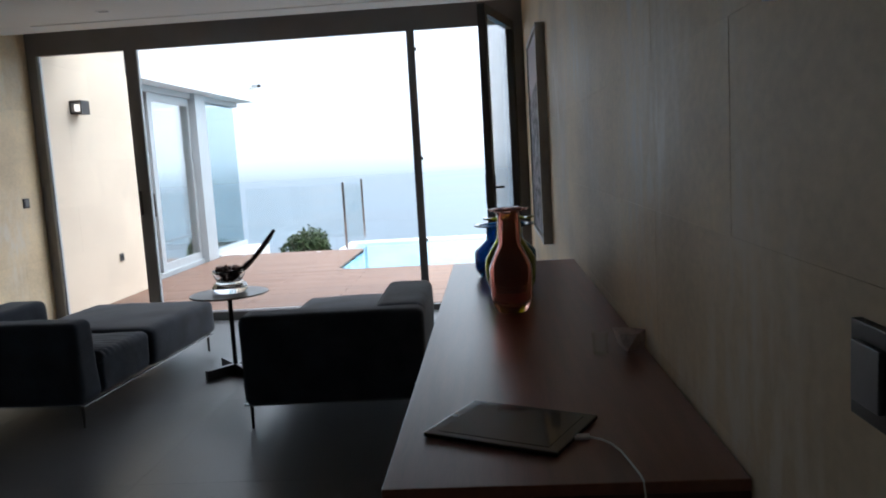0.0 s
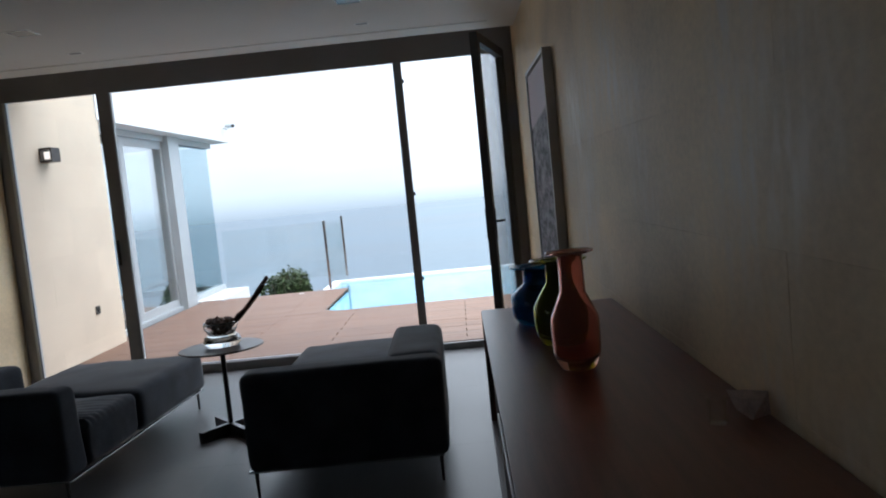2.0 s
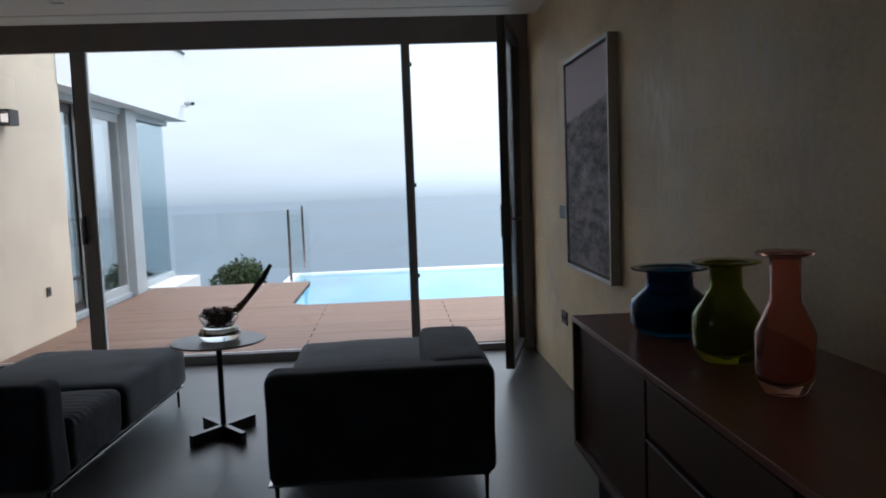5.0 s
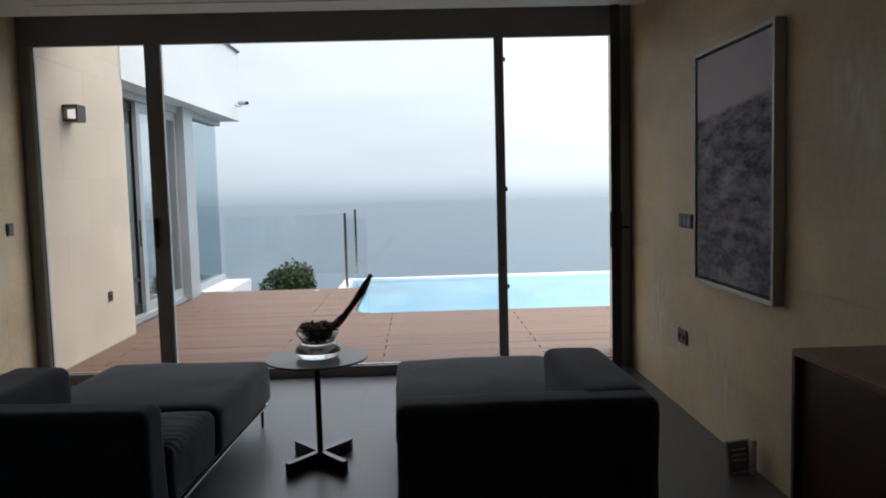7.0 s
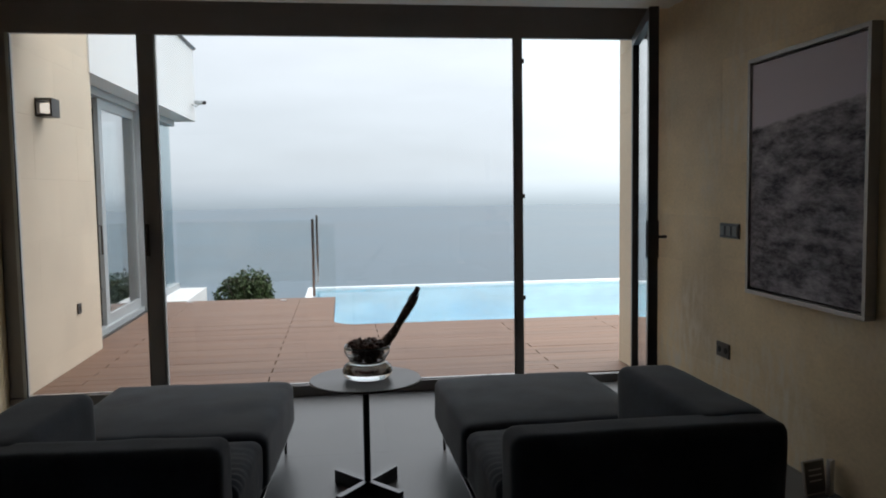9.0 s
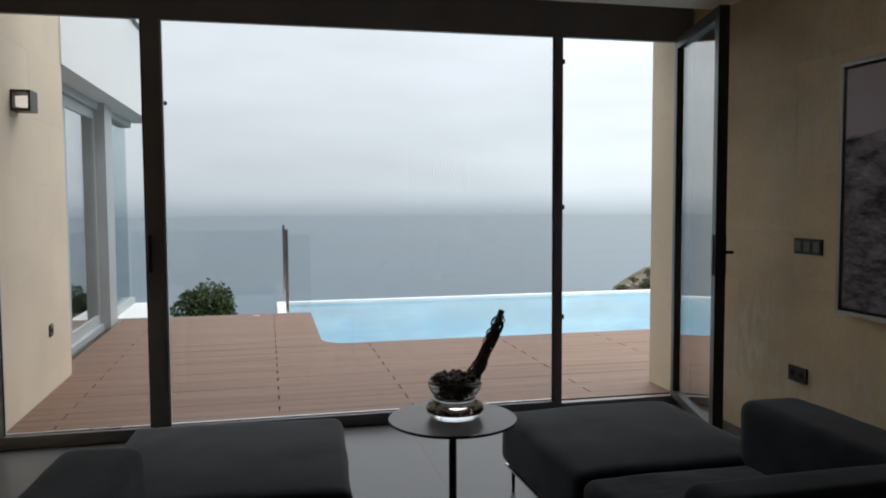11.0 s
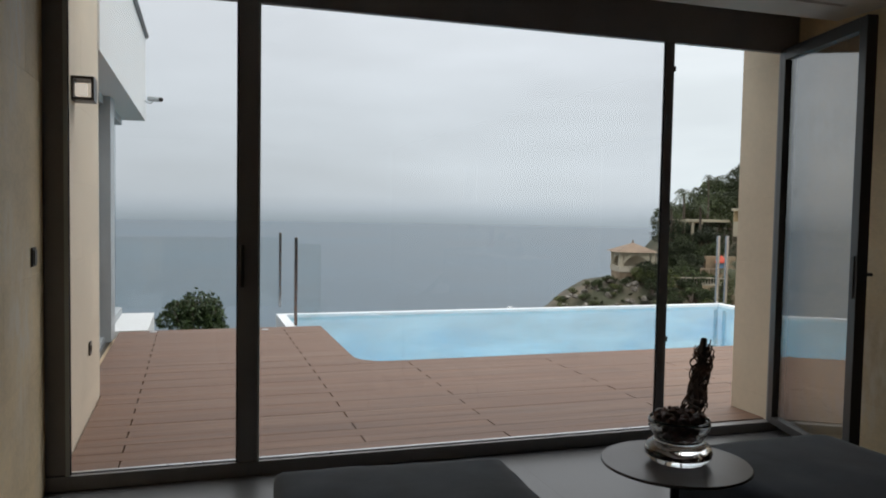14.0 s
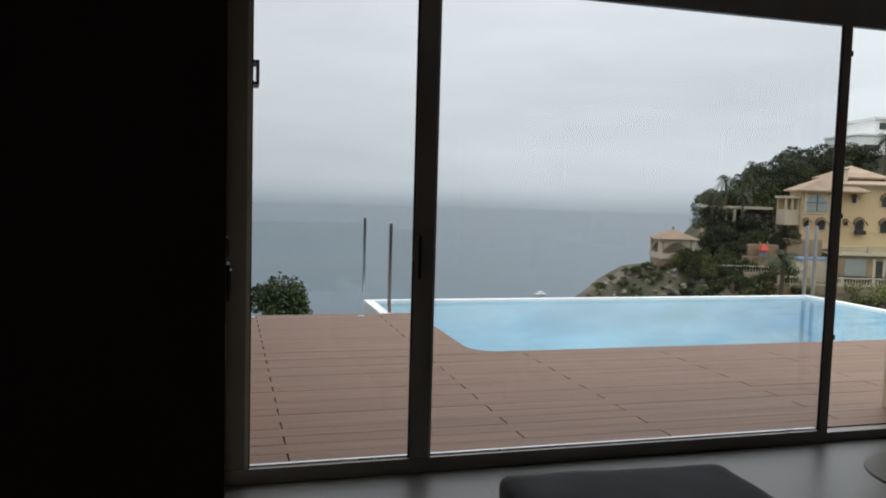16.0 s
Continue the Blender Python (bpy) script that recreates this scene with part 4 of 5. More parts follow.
# ---- the other wing of the house ----
def wing():
    t = tagged(new("house_wing"), "white flat-roofed wing with sliding glass doors and deep canopy", "building", kind="structure")
    bm = bmesh.new()
    foot = [(-4.390, 9.68), (-4.354, 14.45), (-9.0, 14.52), (-9.0, 9.68)]
    lo = [bm.verts.new((x, y, z)) for (x, y), z in zip(foot, (2.475, 2.475, 2.475, 2.475))]
    hi = [bm.verts.new((x, y, 3.54)) for x, y in foot]
    for k in range(4):
        j = (k + 1) % 4
        bm.faces.new((lo[k], lo[j], hi[j], hi[k]))
    bm.faces.new(hi)
    bm.faces.new(lo[::-1])
    bmesh.ops.recalc_face_normals(bm, faces=bm.faces[:])
    part("canopy", bm, WHITE, t)
    bm = bmesh.new()
    tube([(-4.378, 9.70, 3.55), (-4.342, 14.46, 3.55)], 0.03, 4, bm)
    part("roof_flashing", bm, ALU, t)
    part("inner_floor", box(-9.0, -4.60, 9.72, 14.24, -0.3, 0.0), FLOOR, t)
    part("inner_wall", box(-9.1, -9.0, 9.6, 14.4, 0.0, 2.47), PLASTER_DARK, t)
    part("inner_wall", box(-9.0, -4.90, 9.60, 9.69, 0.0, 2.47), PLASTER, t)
    part("upper_track", box(-4.77, -4.62, 9.725, 14.24, 2.39, 2.474), ALU_LIGHT, t)
    part("lower_track", box(-4.77, -4.62, 9.725, 12.54, 0.0, 0.055), ALU_LIGHT, t)
    part("column", box(-4.86, -4.555, 12.14, 12.54, 0.0, 2.474), ALU_LIGHT, t, "pale grey column")
    for x, y0, y1, m in ((-4.73, 9.725, 10.86, DARK_METAL), (-4.68, 10.76, 12.13, ALU_LIGHT)):
        d = part("sliding_door", box(x - 0.022, x + 0.022, y0, y0 + 0.12, 0.055, 2.39), ALU_LIGHT, t)
        part("stile", box(x - 0.022, x + 0.022, y1 - 0.055, y1, 0.055, 2.39), m, d)
        part("rail", box(x - 0.021, x + 0.021, y0 + 0.12, y1 - 0.055, 0.055, 0.16), m, d)
        part("rail", box(x - 0.021, x + 0.021, y0 + 0.12, y1 - 0.055, 2.285, 2.39), m, d)
        p = part("pane", box(x - 0.006, x + 0.006, y0 + 0.115, y1 - 0.050, 0.155, 2.29), GLASS_WING, d)
        p.visible_shadow = False
    part("mid_rail", box(-4.745, -4.695, 9.725, 12.13, 0.42, 0.45), DARK_METAL, t)
    part("pull_handle", tube([(-4.71, 10.68, 0.80), (-4.65, 10.68, 0.80), (-4.65, 10.68, 1.09), (-4.71, 10.68, 1.09)], 0.010, 8), DARK_METAL, t)
    p = part("corner_pane", box(-4.706, -4.694, 12.54, 14.24, 0.1, 2.42), GLASS_CORNER, t, "fixed corner pane")
    p.visible_shadow = False
    p = part("corner_pane", box(-9.0, -4.71, 14.228, 14.24, 0.1, 2.42), GLASS_CORNER, t, "fixed corner pane")
    p.visible_shadow = False
    part("sill", box(-4.76, -4.62, 12.54, 14.19, 0.025, 0.1), ALU_LIGHT, t)
    part("sill", box(-9.0, -4.66, 14.20, 14.26, 0.0, 0.1), ALU_LIGHT, t)
    return t


wing()


def security_camera():
    t = base("security_camera", "small grey bullet camera on the canopy corner", "security camera", -4.352, 14.17, 2.70)
    part("bracket", tube([(0, 0, 0.0), (0.07, 0, -0.03), (0.10, 0, 0.0)], 0.009, 8), ALU_LIGHT, t)
    bm = tube([(0.05, 0.05, 0.035), (0.19, -0.09, 0.015)], 0.03, 14)
    part("body", bm, ALU_LIGHT, t, smooth=True)
    part("lens_hood", tube([(0.19, -0.09, 0.015), (0.205, -0.105, 0.013)], 0.027, 14), IRON, t)


security_camera()


# ---- planting by the terrace ----
def near_bush():
    t = base("garden_bush", "rounded dark green shrub beyond the edge of the decking", "bush", -3.70, 14.95, -1.17)
    rng = np.random.default_rng(3)
    for k in range(7):
        a = k * 0.9
        part("stem", tube([(0.03 * math.cos(a), 0.03 * math.sin(a), 0), (0.2 * math.cos(a), 0.15 * math.sin(a), 0.7), (0.36 * math.cos(a), 0.26 * math.sin(a), 1.15)], [0.02, 0.013, 0.005], 6), BARK, t)
    lobes = [(0, 0, 1.05, 0.36, 0.34, 0.34), (-0.40, 0, 0.98, 0.19, 0.18, 0.13), (-0.30, 0.05, 1.12, 0.18, 0.18, 0.13)]
    for k in range(16):
        a = rng.uniform(0, 6.28)
        r = rng.uniform(0.12, 0.42)
        lobes.append((r * math.cos(a), r * math.sin(a) * 0.8, rng.uniform(0.72, 1.38) - 0.5 * r, 0.17, 0.17, 0.13))
    v, f = leaves(lobes, 5200, 0.034, rng)
    quads("foliage", v, f, LEAF, t, "small dark green leaves", kind="stuff")


near_bush()

# ---- sea and land ----
SEA_Z = -55.0


def sea():
    rings, sides = (0, 60, 150, 400, 900, 1700, 3050), 96
    verts, faces = [], []
    for r in rings[1:]:
        verts += [(r * math.cos(2 * math.pi * k / sides), r * math.sin(2 * math.pi * k / sides), SEA_Z) for k in range(sides)]
    for i in range(len(rings) - 2):
        for k in range(sides):
            j = (k + 1) % sides
            faces.append((i * sides + k, i * sides + j, (i + 1) * sides + j, (i + 1) * sides + k))
    faces.append(tuple(range(sides)))
    tagged(quads("water", verts, faces, SEA), "calm grey blue open sea to the hazy horizon", "sea", kind="structure")


sea()

RIDGE_U = [4, 9, 11.7, 13.3, 14.9, 17.1, 19.8, 24, 31, 36, 48, 70]
RIDGE_Z = [-55, -16, -9.2, -8.0, -6.6, -5.2, -4.6, -4.6, -5.4, -5.8, -6.0, -6.0]
HILL_U = [4, 12, 18, 24, 27, 31, 37, 46, 70]
HILL_Z = [-60, -40, -22, -10, -5, -0.5, 3.5, 7.0, 11.0]


def ground_height(x, y):
    dx, dy = x - OX, y - OY
    v, u = (dx * FX + dy * FY) / SHRINK, dx * FY - dy * FX
    ridge, hill = np.interp(u, RIDGE_U, RIDGE_Z), np.interp(u, HILL_U, HILL_Z)
    if v < 78:
        z_head = ridge + (v - 78) * (0.75 if u < 30 else 0.75 - min(1, (u - 30) / 8) * 0.68)
    elif v < 83:
        z_head = ridge
    else:
        z_head = min(ridge, hill) + (hill - min(ridge, hill)) * min(1, (v - 83) / 17)
        z_head -= max(0, v - 102) * 0.5
    # the plot's own slope: level round the house, falling away to the sea
    fall = max(0, y - 14.6) * 0.95 + max(0, -9.5 - x) * 0.7
    right = max(0, min(1, (u / max(v, 1) - 0.49) / 0.05)) if y > 14.2 else 1.0 if x > 4.3 else 0.0
    own = -0.75 - fall * (1 - right) - right * (0.12 + 0.085 * max(0, v - 8))
    z = max(z_head - 0.38, own, SEA_Z - 4)
    return z + 0.55 * noise.noise(Vector((x * 0.22, y * 0.22, 0))) * min(1, max(0, (y - 17) / 10))


def ground():
    xs = np.concatenate([np.linspace(-120, -12, 20), np.linspace(-10, 90, 76), np.linspace(95, 170, 12)])
    ys = np.concatenate([np.linspace(-60, 6, 12), np.linspace(8, 20, 13), np.linspace(21.5, 112, 70), np.linspace(117, 180, 10)])
    verts = [(x, y, ground_height(x, y)) for y in ys for x in xs]
    n = len(xs)
    faces = [(j * n + i, j * n + i + 1, (j + 1) * n + i + 1, (j + 1) * n + i) for j in range(len(ys) - 1) for i in range(n - 1)]
    faces = [f for f in faces if max(verts[k][2] for k in f) > SEA_Z - 3.9]
    # the cells under the house and the pool are left to the slabs
    keep = [f for f in faces if not (-9.5 < verts[f[0]][0] < 5 and 2 < verts[f[0]][1] < 13.8)]
    tagged(quads("ground", verts, keep, EARTH, smooth=True), "scrub covered hillside falling to the sea", "ground", kind="structure")


ground()


def boat():
    x, y = far(57, 464)
    t = base("motor_boat", "small white motor boat far out on the sea", "boat", x, y, SEA_Z, 20)
    bm = bmesh.new()
    prof = [(-4, 1.1), (-3.8, 1.25), (0, 1.3), (2.6, 0.9), (4.4, 0.05)]
    up = [bm.verts.new((a, b, 1.2)) for a, b in prof] + [bm.verts.new((a, -b, 1.2)) for a, b in prof[::-1]]
    lo = [bm.verts.new((a * 0.9, b * 0.6, -0.2)) for a, b in prof] + [bm.verts.new((a * 0.9, -b * 0.6, -0.2)) for a, b in prof[::-1]]
    for k in range(len(up)):
        j = (k + 1) % len(up)
        bm.faces.new((up[k], up[j], lo[j], lo[k]))
    bm.faces.new(up)
    part("hull", bm, WHITE, t)
    part("cabin", box(-1.5, 1.2, -0.8, 0.8, 1.2, 2.4, bevel=0.2), WHITE, t)
    part("windscreen", box(0.9, 1.3, -0.7, 0.7, 1.5, 2.1), WINDOW_DARK, t)


boat()

FAR_TURN = -math.degrees(math.atan2(FX, FY))


LIFT = -0.38


def on_head(name, label, category, u, v, z, group=""):
    x, y = far(u, v)
    return base(name, label, category, x, y, z + LIFT, FAR_TURN, group)


def arch(bm, cx, y0, y1, z0, z1, w, seg=8):
    """A solid with a round head, w wide, standing from z0 to z1."""
    r = w / 2
    pts = [(cx - r, z0), (cx + r, z0)] + [(cx + r * math.cos(a), z1 - r + r * math.sin(a)) for a in (math.pi * k / seg for k in range(seg + 1))]
    front = [bm.verts.new((x, y0, z)) for x, z in pts]
    back = [bm.verts.new((x, y1, z)) for x, z in pts]
    bm.faces.new(front)
    bm.faces.new(back[::-1])
    for k in range(len(pts)):
        j = (k + 1) % len(pts)
        bm.faces.new((front[k], back[k], back[j], front[j]))
    return bm


def hip_roof(x0, x1, y0, y1, z0, z1, inset):
    bm = bmesh.new()
    e = [bm.verts.new(p) for p in ((x0, y0, z0), (x1, y0, z0), (x1, y1, z0), (x0, y1, z0))]
    lo = [bm.verts.new((v.co.x, v.co.y, z0 - 0.16)) for v in e]
    ym = (y0 + y1) / 2
    a, b = bm.verts.new((x0 + inset, ym, z1)), bm.verts.new((max(x1 - inset, x0 + inset + 0.01), ym, z1))
    for f in ((e[0], e[1], b, a), (e[1], e[2], b), (e[2], e[3], a, b), (e[3], e[0], a), (lo[3], lo[2], lo[1], lo[0])):
        bm.faces.new(f)
    for k in range(4):
        bm.faces.new((lo[k], lo[(k + 1) % 4], e[(k + 1) % 4], e[k]))
    bmesh.ops.recalc_face_normals(bm, faces=bm.faces[:])
    return bm


def balustrade(u0, u1, v, z0, h, label, parent=None):
    """A stone balustrade: rails, piers and turned balusters."""
    t = parent or on_head("stone_balustrade", label, "balustrade", 0, v, 0)
    yy = v - 80 if parent else 0
    part("hand_rail", box(u0, u1, yy - 0.12, yy + 0.12, z0 + h - 0.1, z0 + h), BALUSTRADE, t)
    part("foot_rail", box(u0, u1, yy - 0.12, yy + 0.12, z0, z0 + 0.12), BALUSTRADE, t)
    n = max(2, int((u1 - u0) / 0.26))
    bm = bmesh.new()
    for k in range(n):
        x = u0 + (k + 0.5) * (u1 - u0) / n
        if k % 11 == 0:
            box(x - 0.12, x + 0.12, yy - 0.13, yy + 0.13, z0, z0 + h + 0.06, bm)
        else:
            prof = [(0.05, z0 + 0.12), (0.075, z0 + 0.25), (0.035, z0 + h * 0.6), (0.05, z0 + h - 0.1)]
            rings = [[bm.verts.new((x + r * math.cos(q), yy + r * math.sin(q), z)) for q in (0.8 + 1.571 * i for i in range(4))] for r, z in prof]
            for p, q in zip(rings, rings[1:]):
                for i in range(4):
                    bm.faces.new((p[i], p[(i + 1) % 4], q[(i + 1) % 4], q[i]))
    tagged(part("balusters", bm, BALUSTRADE, t), kind="stuff")
    return t


def arched_window(t, x, z0, z1, w, glass=WINDOW_DARK, awning=True, y=0.0):
    d = part("window", arch(bmesh.new(), x, y - 0.06, y + 0.1, z0 - 0.06, z1 + 0.08, w + 0.2), CREAM, t)
    part("pane", arch(bmesh.new(), x, y - 0.10, y - 0.061, z0, z1, w), glass, d)
    bm = box(x - 0.03, x + 0.03, y - 0.13, y - 0.101, z0, z1 - 0.02)
    box(x - w / 2, x + w / 2, y - 0.129, y - 0.102, (z0 + z1) / 2 - 0.02, (z0 + z1) / 2 + 0.03, bm)
    part("glazing_bar", bm, IRON, d)
    if awning:
        bm = bmesh.new()
        seg, r = 8, w * 0.78
        inner = [bm.verts.new((x + r * math.cos(a), y - 0.1, z1 - w / 2 + r * math.sin(a))) for a in (math.pi * k / seg for k in range(seg + 1))]
        outer = [bm.verts.new((v.co.x, y - 0.5, v.co.z - 0.28)) for v in inner]
        for k in range(seg):
            bm.faces.new((inner[k], inner[k + 1], outer[k + 1], outer[k]))
        part("hood", bm, AWN, d)


def villa():
    t = on_head("villa", "large ochre seaside villa with hipped clay roofs and arched windows", "house", 0, 80, 0)
    part("wall", box(34.3, 38.2, 0.0, 2.8, -2.6, 3.05), OCHRE, t)
    part("wall", box(38.2, 48.0, 0.6, 9.0, -3.2, 3.7), OCHRE, t)
    part("cornice", box(38.1, 48.1, 0.45, 9.1, 3.3, 3.75), CREAM, t)
    part("wall", box(39.6, 43.5, 3.0, 7.5, 3.7, 4.55), CREAM, t)
    part("roof", hip_roof(33.9, 40.6, -0.6, 3.4, 3.05, 4.5, 3.2), ROOF, t)
    part("roof", hip_roof(37.9, 48.5, 0.0, 9.6, 3.75, 4.5, 4.5), ROOF, t)
    part("roof", hip_roof(38.9, 44.2, 2.4, 8.1, 4.5, 5.75, 2.6), ROOF, t)
    c = part("chimney", box(38.9, 39.4, 1.6, 2.1, 4.0, 5.2), CREAM, t)
    part("chimney_cap", box(38.8, 39.5, 1.5, 2.2, 5.2, 5.3), ROOF, c)
    part("string_course", box(34.25, 38.2, -0.06, 0.0, 0.75, 0.88), CREAM, t)
    arched_window(t, 35.7, 1.0, 2.65, 2.0, WINDOW_GREY, False)
    arched_window(t, 36.2, -0.75, 0.25, 0.8)
    arched_window(t, 34.35 + 0.4, -0.5, 0.3, 0.5)
    part("pilaster", box(34.5, 34.7, -0.12, -0.001, 0.9, 3.0), CREAM, t)
    part("pilaster", box(36.9, 37.1, -0.12, -0.001, 0.9, 3.0), CREAM, t)
    for x, z0, z1, w in ((39.6, 1.9, 2.65, 0.42), (38.9, -0.3, 0.3, 0.4), (40.25, -1.1, 0.35, 0.85), (42.7, -0.95, 0.35, 0.8), (42.7, 1.6, 2.75, 0.8), (44.6, -0.9, 0.35, 0.8), (44.6, 1.6, 2.75, 0.8)):
        arched_window(t, x, z0, z1, w, y=0.6)
    part("balconette", box(39.75, 40.75, 0.12, 0.45, -1.15, -0.75), IRON, t)
    # loggia at the end of the long wing
    part("loggia", box(32.9, 34.3, 0.5, 2.4, -0.4, 1.1), CREAM, t)
    for x in (33.0, 33.6, 34.2):
        part("loggia_post", box(x - 0.09, x + 0.09, 0.5, 0.68, 1.1, 2.2), CREAM, t)
    part("loggia_slab", box(32.75, 34.3, 0.3, 2.6, 2.2, 2.45), CREAM, t)
    part("loggia_back", box(32.9, 34.3, 2.2, 2.4, 1.1, 2.2), OCHRE, t)
    # terrace and lower storey
    part("lower_wall", box(36.6, 48.0, -2.6, 0.6, -5.0, -3.0), MASONRY, t, "stone faced lower storey")
    part("terrace_edge", box(36.4, 48.0, -3.0, 0.6, -3.0, -2.85), CREAM, t)
    balustrade(36.5, 48.0, 77.2, -2.85, 0.72, "", t)
    part("garage_door", box(37.4, 39.4, -2.68, -2.601, -4.9, -3.35), WINDOW_GREY, t, "pale roller shutter")
    part("door", box(40.3, 41.0, -2.68, -2.601, -5.0, -3.5), WINDOW_DARK, t)
    part("door_surround", box(40.05, 40.3, -2.7, -2.601, -5.0, -3.3), CREAM, t)
    part("door_surround", box(41.0, 41.25, -2.7, -2.601, -5.0, -3.3), CREAM, t)
    part("window", box(41.7, 43.3, -2.68, -2.601, -4.8, -3.4), WINDOW_DARK, t)
    part("stair_wall", box(32.6, 36.0, -1.0, 0.0, -3.4, -1.7), MASONRY, t)
    return t


villa()
balustrade(30.5, 48.0, 75.5, -5.75, 0.78, "long cast stone balustrade round the villa garden")
balustrade(25.0, 30.4, 77.5, -5.0, 0.75, "cast stone balustrade on the garden wall")


def garden_wall(u0, u1, v, z0, z1, label):
    t = on_head("garden_wall", label, "wall", 0, v, 0)
    part("masonry", box(u0, u1, -0.2, 0.3, z0, z1), MASONRY, t)


garden_wall(30.3, 48.0, 75.6, -9.0, -5.75, "rubble retaining wall under the balustrade")
garden_wall(24.6, 30.4, 77.6, -8.0, -5.0, "rubble retaining wall above the rocks")
garden_wall(29.0, 32.0, 79.5, -4.6, -2.3, "pale garden wall by the pool terrace")


def gazebo():
    t = on_head("gazebo", "cream garden pavilion with arches and a low pyramid tile roof", "pavilion", 22.0, 80, 0)
    part("base_wall", box(-1.7, 1.6, -1.5, 1.7, -8.0, -3.75), MASONRY, t)
    part("parapet", box(-1.8, 1.7, -1.6, -1.45, -3.9, -3.35), BALUSTRADE, t)
    part("parapet", box(-1.8, -1.65, -1.45, 1.7, -3.9, -3.35), BALUSTRADE, t)
    for x in (-1.6, 1.5):
        for y in (-1.35, 1.5):
            part("pillar", box(x - 0.17, x + 0.17, y - 0.17, y + 0.17, -3.9, -2.15), CREAM, t)
    # arched spandrels on the front and side
    for rot in (0, 1):
        bm = bmesh.new()
        seg, r, c, zs = 12, 1.25, -0.05, -3.75
        a = [(c + r * math.cos(math.pi * k / seg), zs + 0.35 + 1.05 * math.sin(math.pi * k / seg)) for k in range(seg + 1)]
        for k in range(seg):
            p = [(a[k][0], a[k][1]), (a[k + 1][0], a[k + 1][1]), (a[k + 1][0], -2.1), (a[k][0], -2.1)]
            v = [bm.verts.new((x, -1.45, z) if rot == 0 else (-1.6, x, z)) for x, z in p]
            w = [bm.verts.new((x, -1.25, z) if rot == 0 else (-1.4, x, z)) for x, z in p]
            for q in ((v[0], v[1], v[2], v[3]), (w[3], w[2], w[1], w[0]), (v[0], w[0], w[1], v[1])):
                bm.faces.new(q)
        part("arch", bm, CREAM, t)
    part("back_wall", box(-1.6, 1.5, 1.3, 1.6, -3.9, -2.1), CREAM, t)
    part("lintel", box(-1.8, 1.7, -1.6, 1.7, -2.15, -1.98), CREAM, t)
    bm = bmesh.new()
    e = [bm.verts.new(p) for p in ((-2.15, -1.95, -1.98), (2.05, -1.95, -1.98), (2.05, 2.05, -1.98), (-2.15, 2.05, -1.98))]
    top = bm.verts.new((-0.05, 0.05, -1.1))
    for k in range(4):
        bm.faces.new((e[k], e[(k + 1) % 4], top))
    bm.faces.new(e[::-1])
    part("roof", bm, ROOF_GREY, t)
    part("finial", box(-0.12, 0.02, -0.02, 0.12, -1.15, -0.85), ROOF_GREY, t)


gazebo()


def white_villa():
    t = on_head("modern_villa", "white flat-roofed house high on the hillside", "house", 0, 100, 0)
    part("wall", box(49.2, 52.6, 0, 8, 7.6, 10.1), WHITE, t)
    part("wall", box(52.0, 60.0, 1.5, 9, 8.0, 12.2), WHITE, t)
    part("roof", box(49.0, 52.8, -0.2, 8.0, 10.1, 10.3), WHITE, t)
    part("roof", box(51.8, 60.2, 1.2, 9.2, 12.2, 12.5), WHITE, t)
    part("window", box(52.6, 53.8, 1.4, 1.499, 11.0, 11.8), WINDOW_DARK, t)
    part("window", box(50.0, 51.9, -0.08, -0.001, 8.3, 9.0), WINDOW_DARK, t)


white_villa()


def garden_house():
    t = on_head("garden_house", "low ochre outbuilding with square columns among the trees", "house", 0, 84, 0)
    part("wall", box(27.2, 30.5, 1.0, 4.0, -3.0, 1.0), OCHRE, t)
    part("roof_terrace", box(26.9, 33.0, -0.2, 4.2, 1.0, 1.25), CREAM, t)
    for x in (27.4, 28.3, 29.2, 30.1):
        part("column", box(x - 0.14, x + 0.14, -0.1, 0.2, -3.0, 1.0), CREAM, t)
    part("opening", box(27.5, 30.2, 0.9, 0.999, -2.6, 0.6), WINDOW_DARK, t)


garden_house()


def pool_cover():
    t = on_head("garden_pool_cover", "pale blue rolled pool cover on the villa terrace", "pool cover", 33.3, 78, -4.2)
    part("cover", box(0, 3.6, 0, 1.6, 0.55, 0.85, bevel=0.1), BLUE_PAINT, t)
    part("curb", box(-0.1, 3.7, -0.1, 1.7, -1.5, 0.55), CREAM, t)
    s = on_head("play_tower", "small timber climbing tower with a red canopy and blue panel", "play tower", 29.6, 78.5, -4.9)
    for x in (-1.3, -0.5, 0.3, 0.95):
        part("post", box(x - 0.06, x + 0.06, -0.06, 0.06, 0.0, 1.5 if x < 0 else 2.9), ROOF, s)
    part("beam", box(-1.4, 0.2, -0.08, -0.061, 1.35, 1.5), ROOF, s)
    part("panel", box(0.37, 0.88, -0.04, 0.0, 1.5, 2.1), BLUE_PAINT, s)
    bm = hip_roof(0.22, 1.03, -0.4, 0.4, 2.15, 2.75, 0.38)
    part("canopy", bm, RED_PAINT, s)


pool_cover()


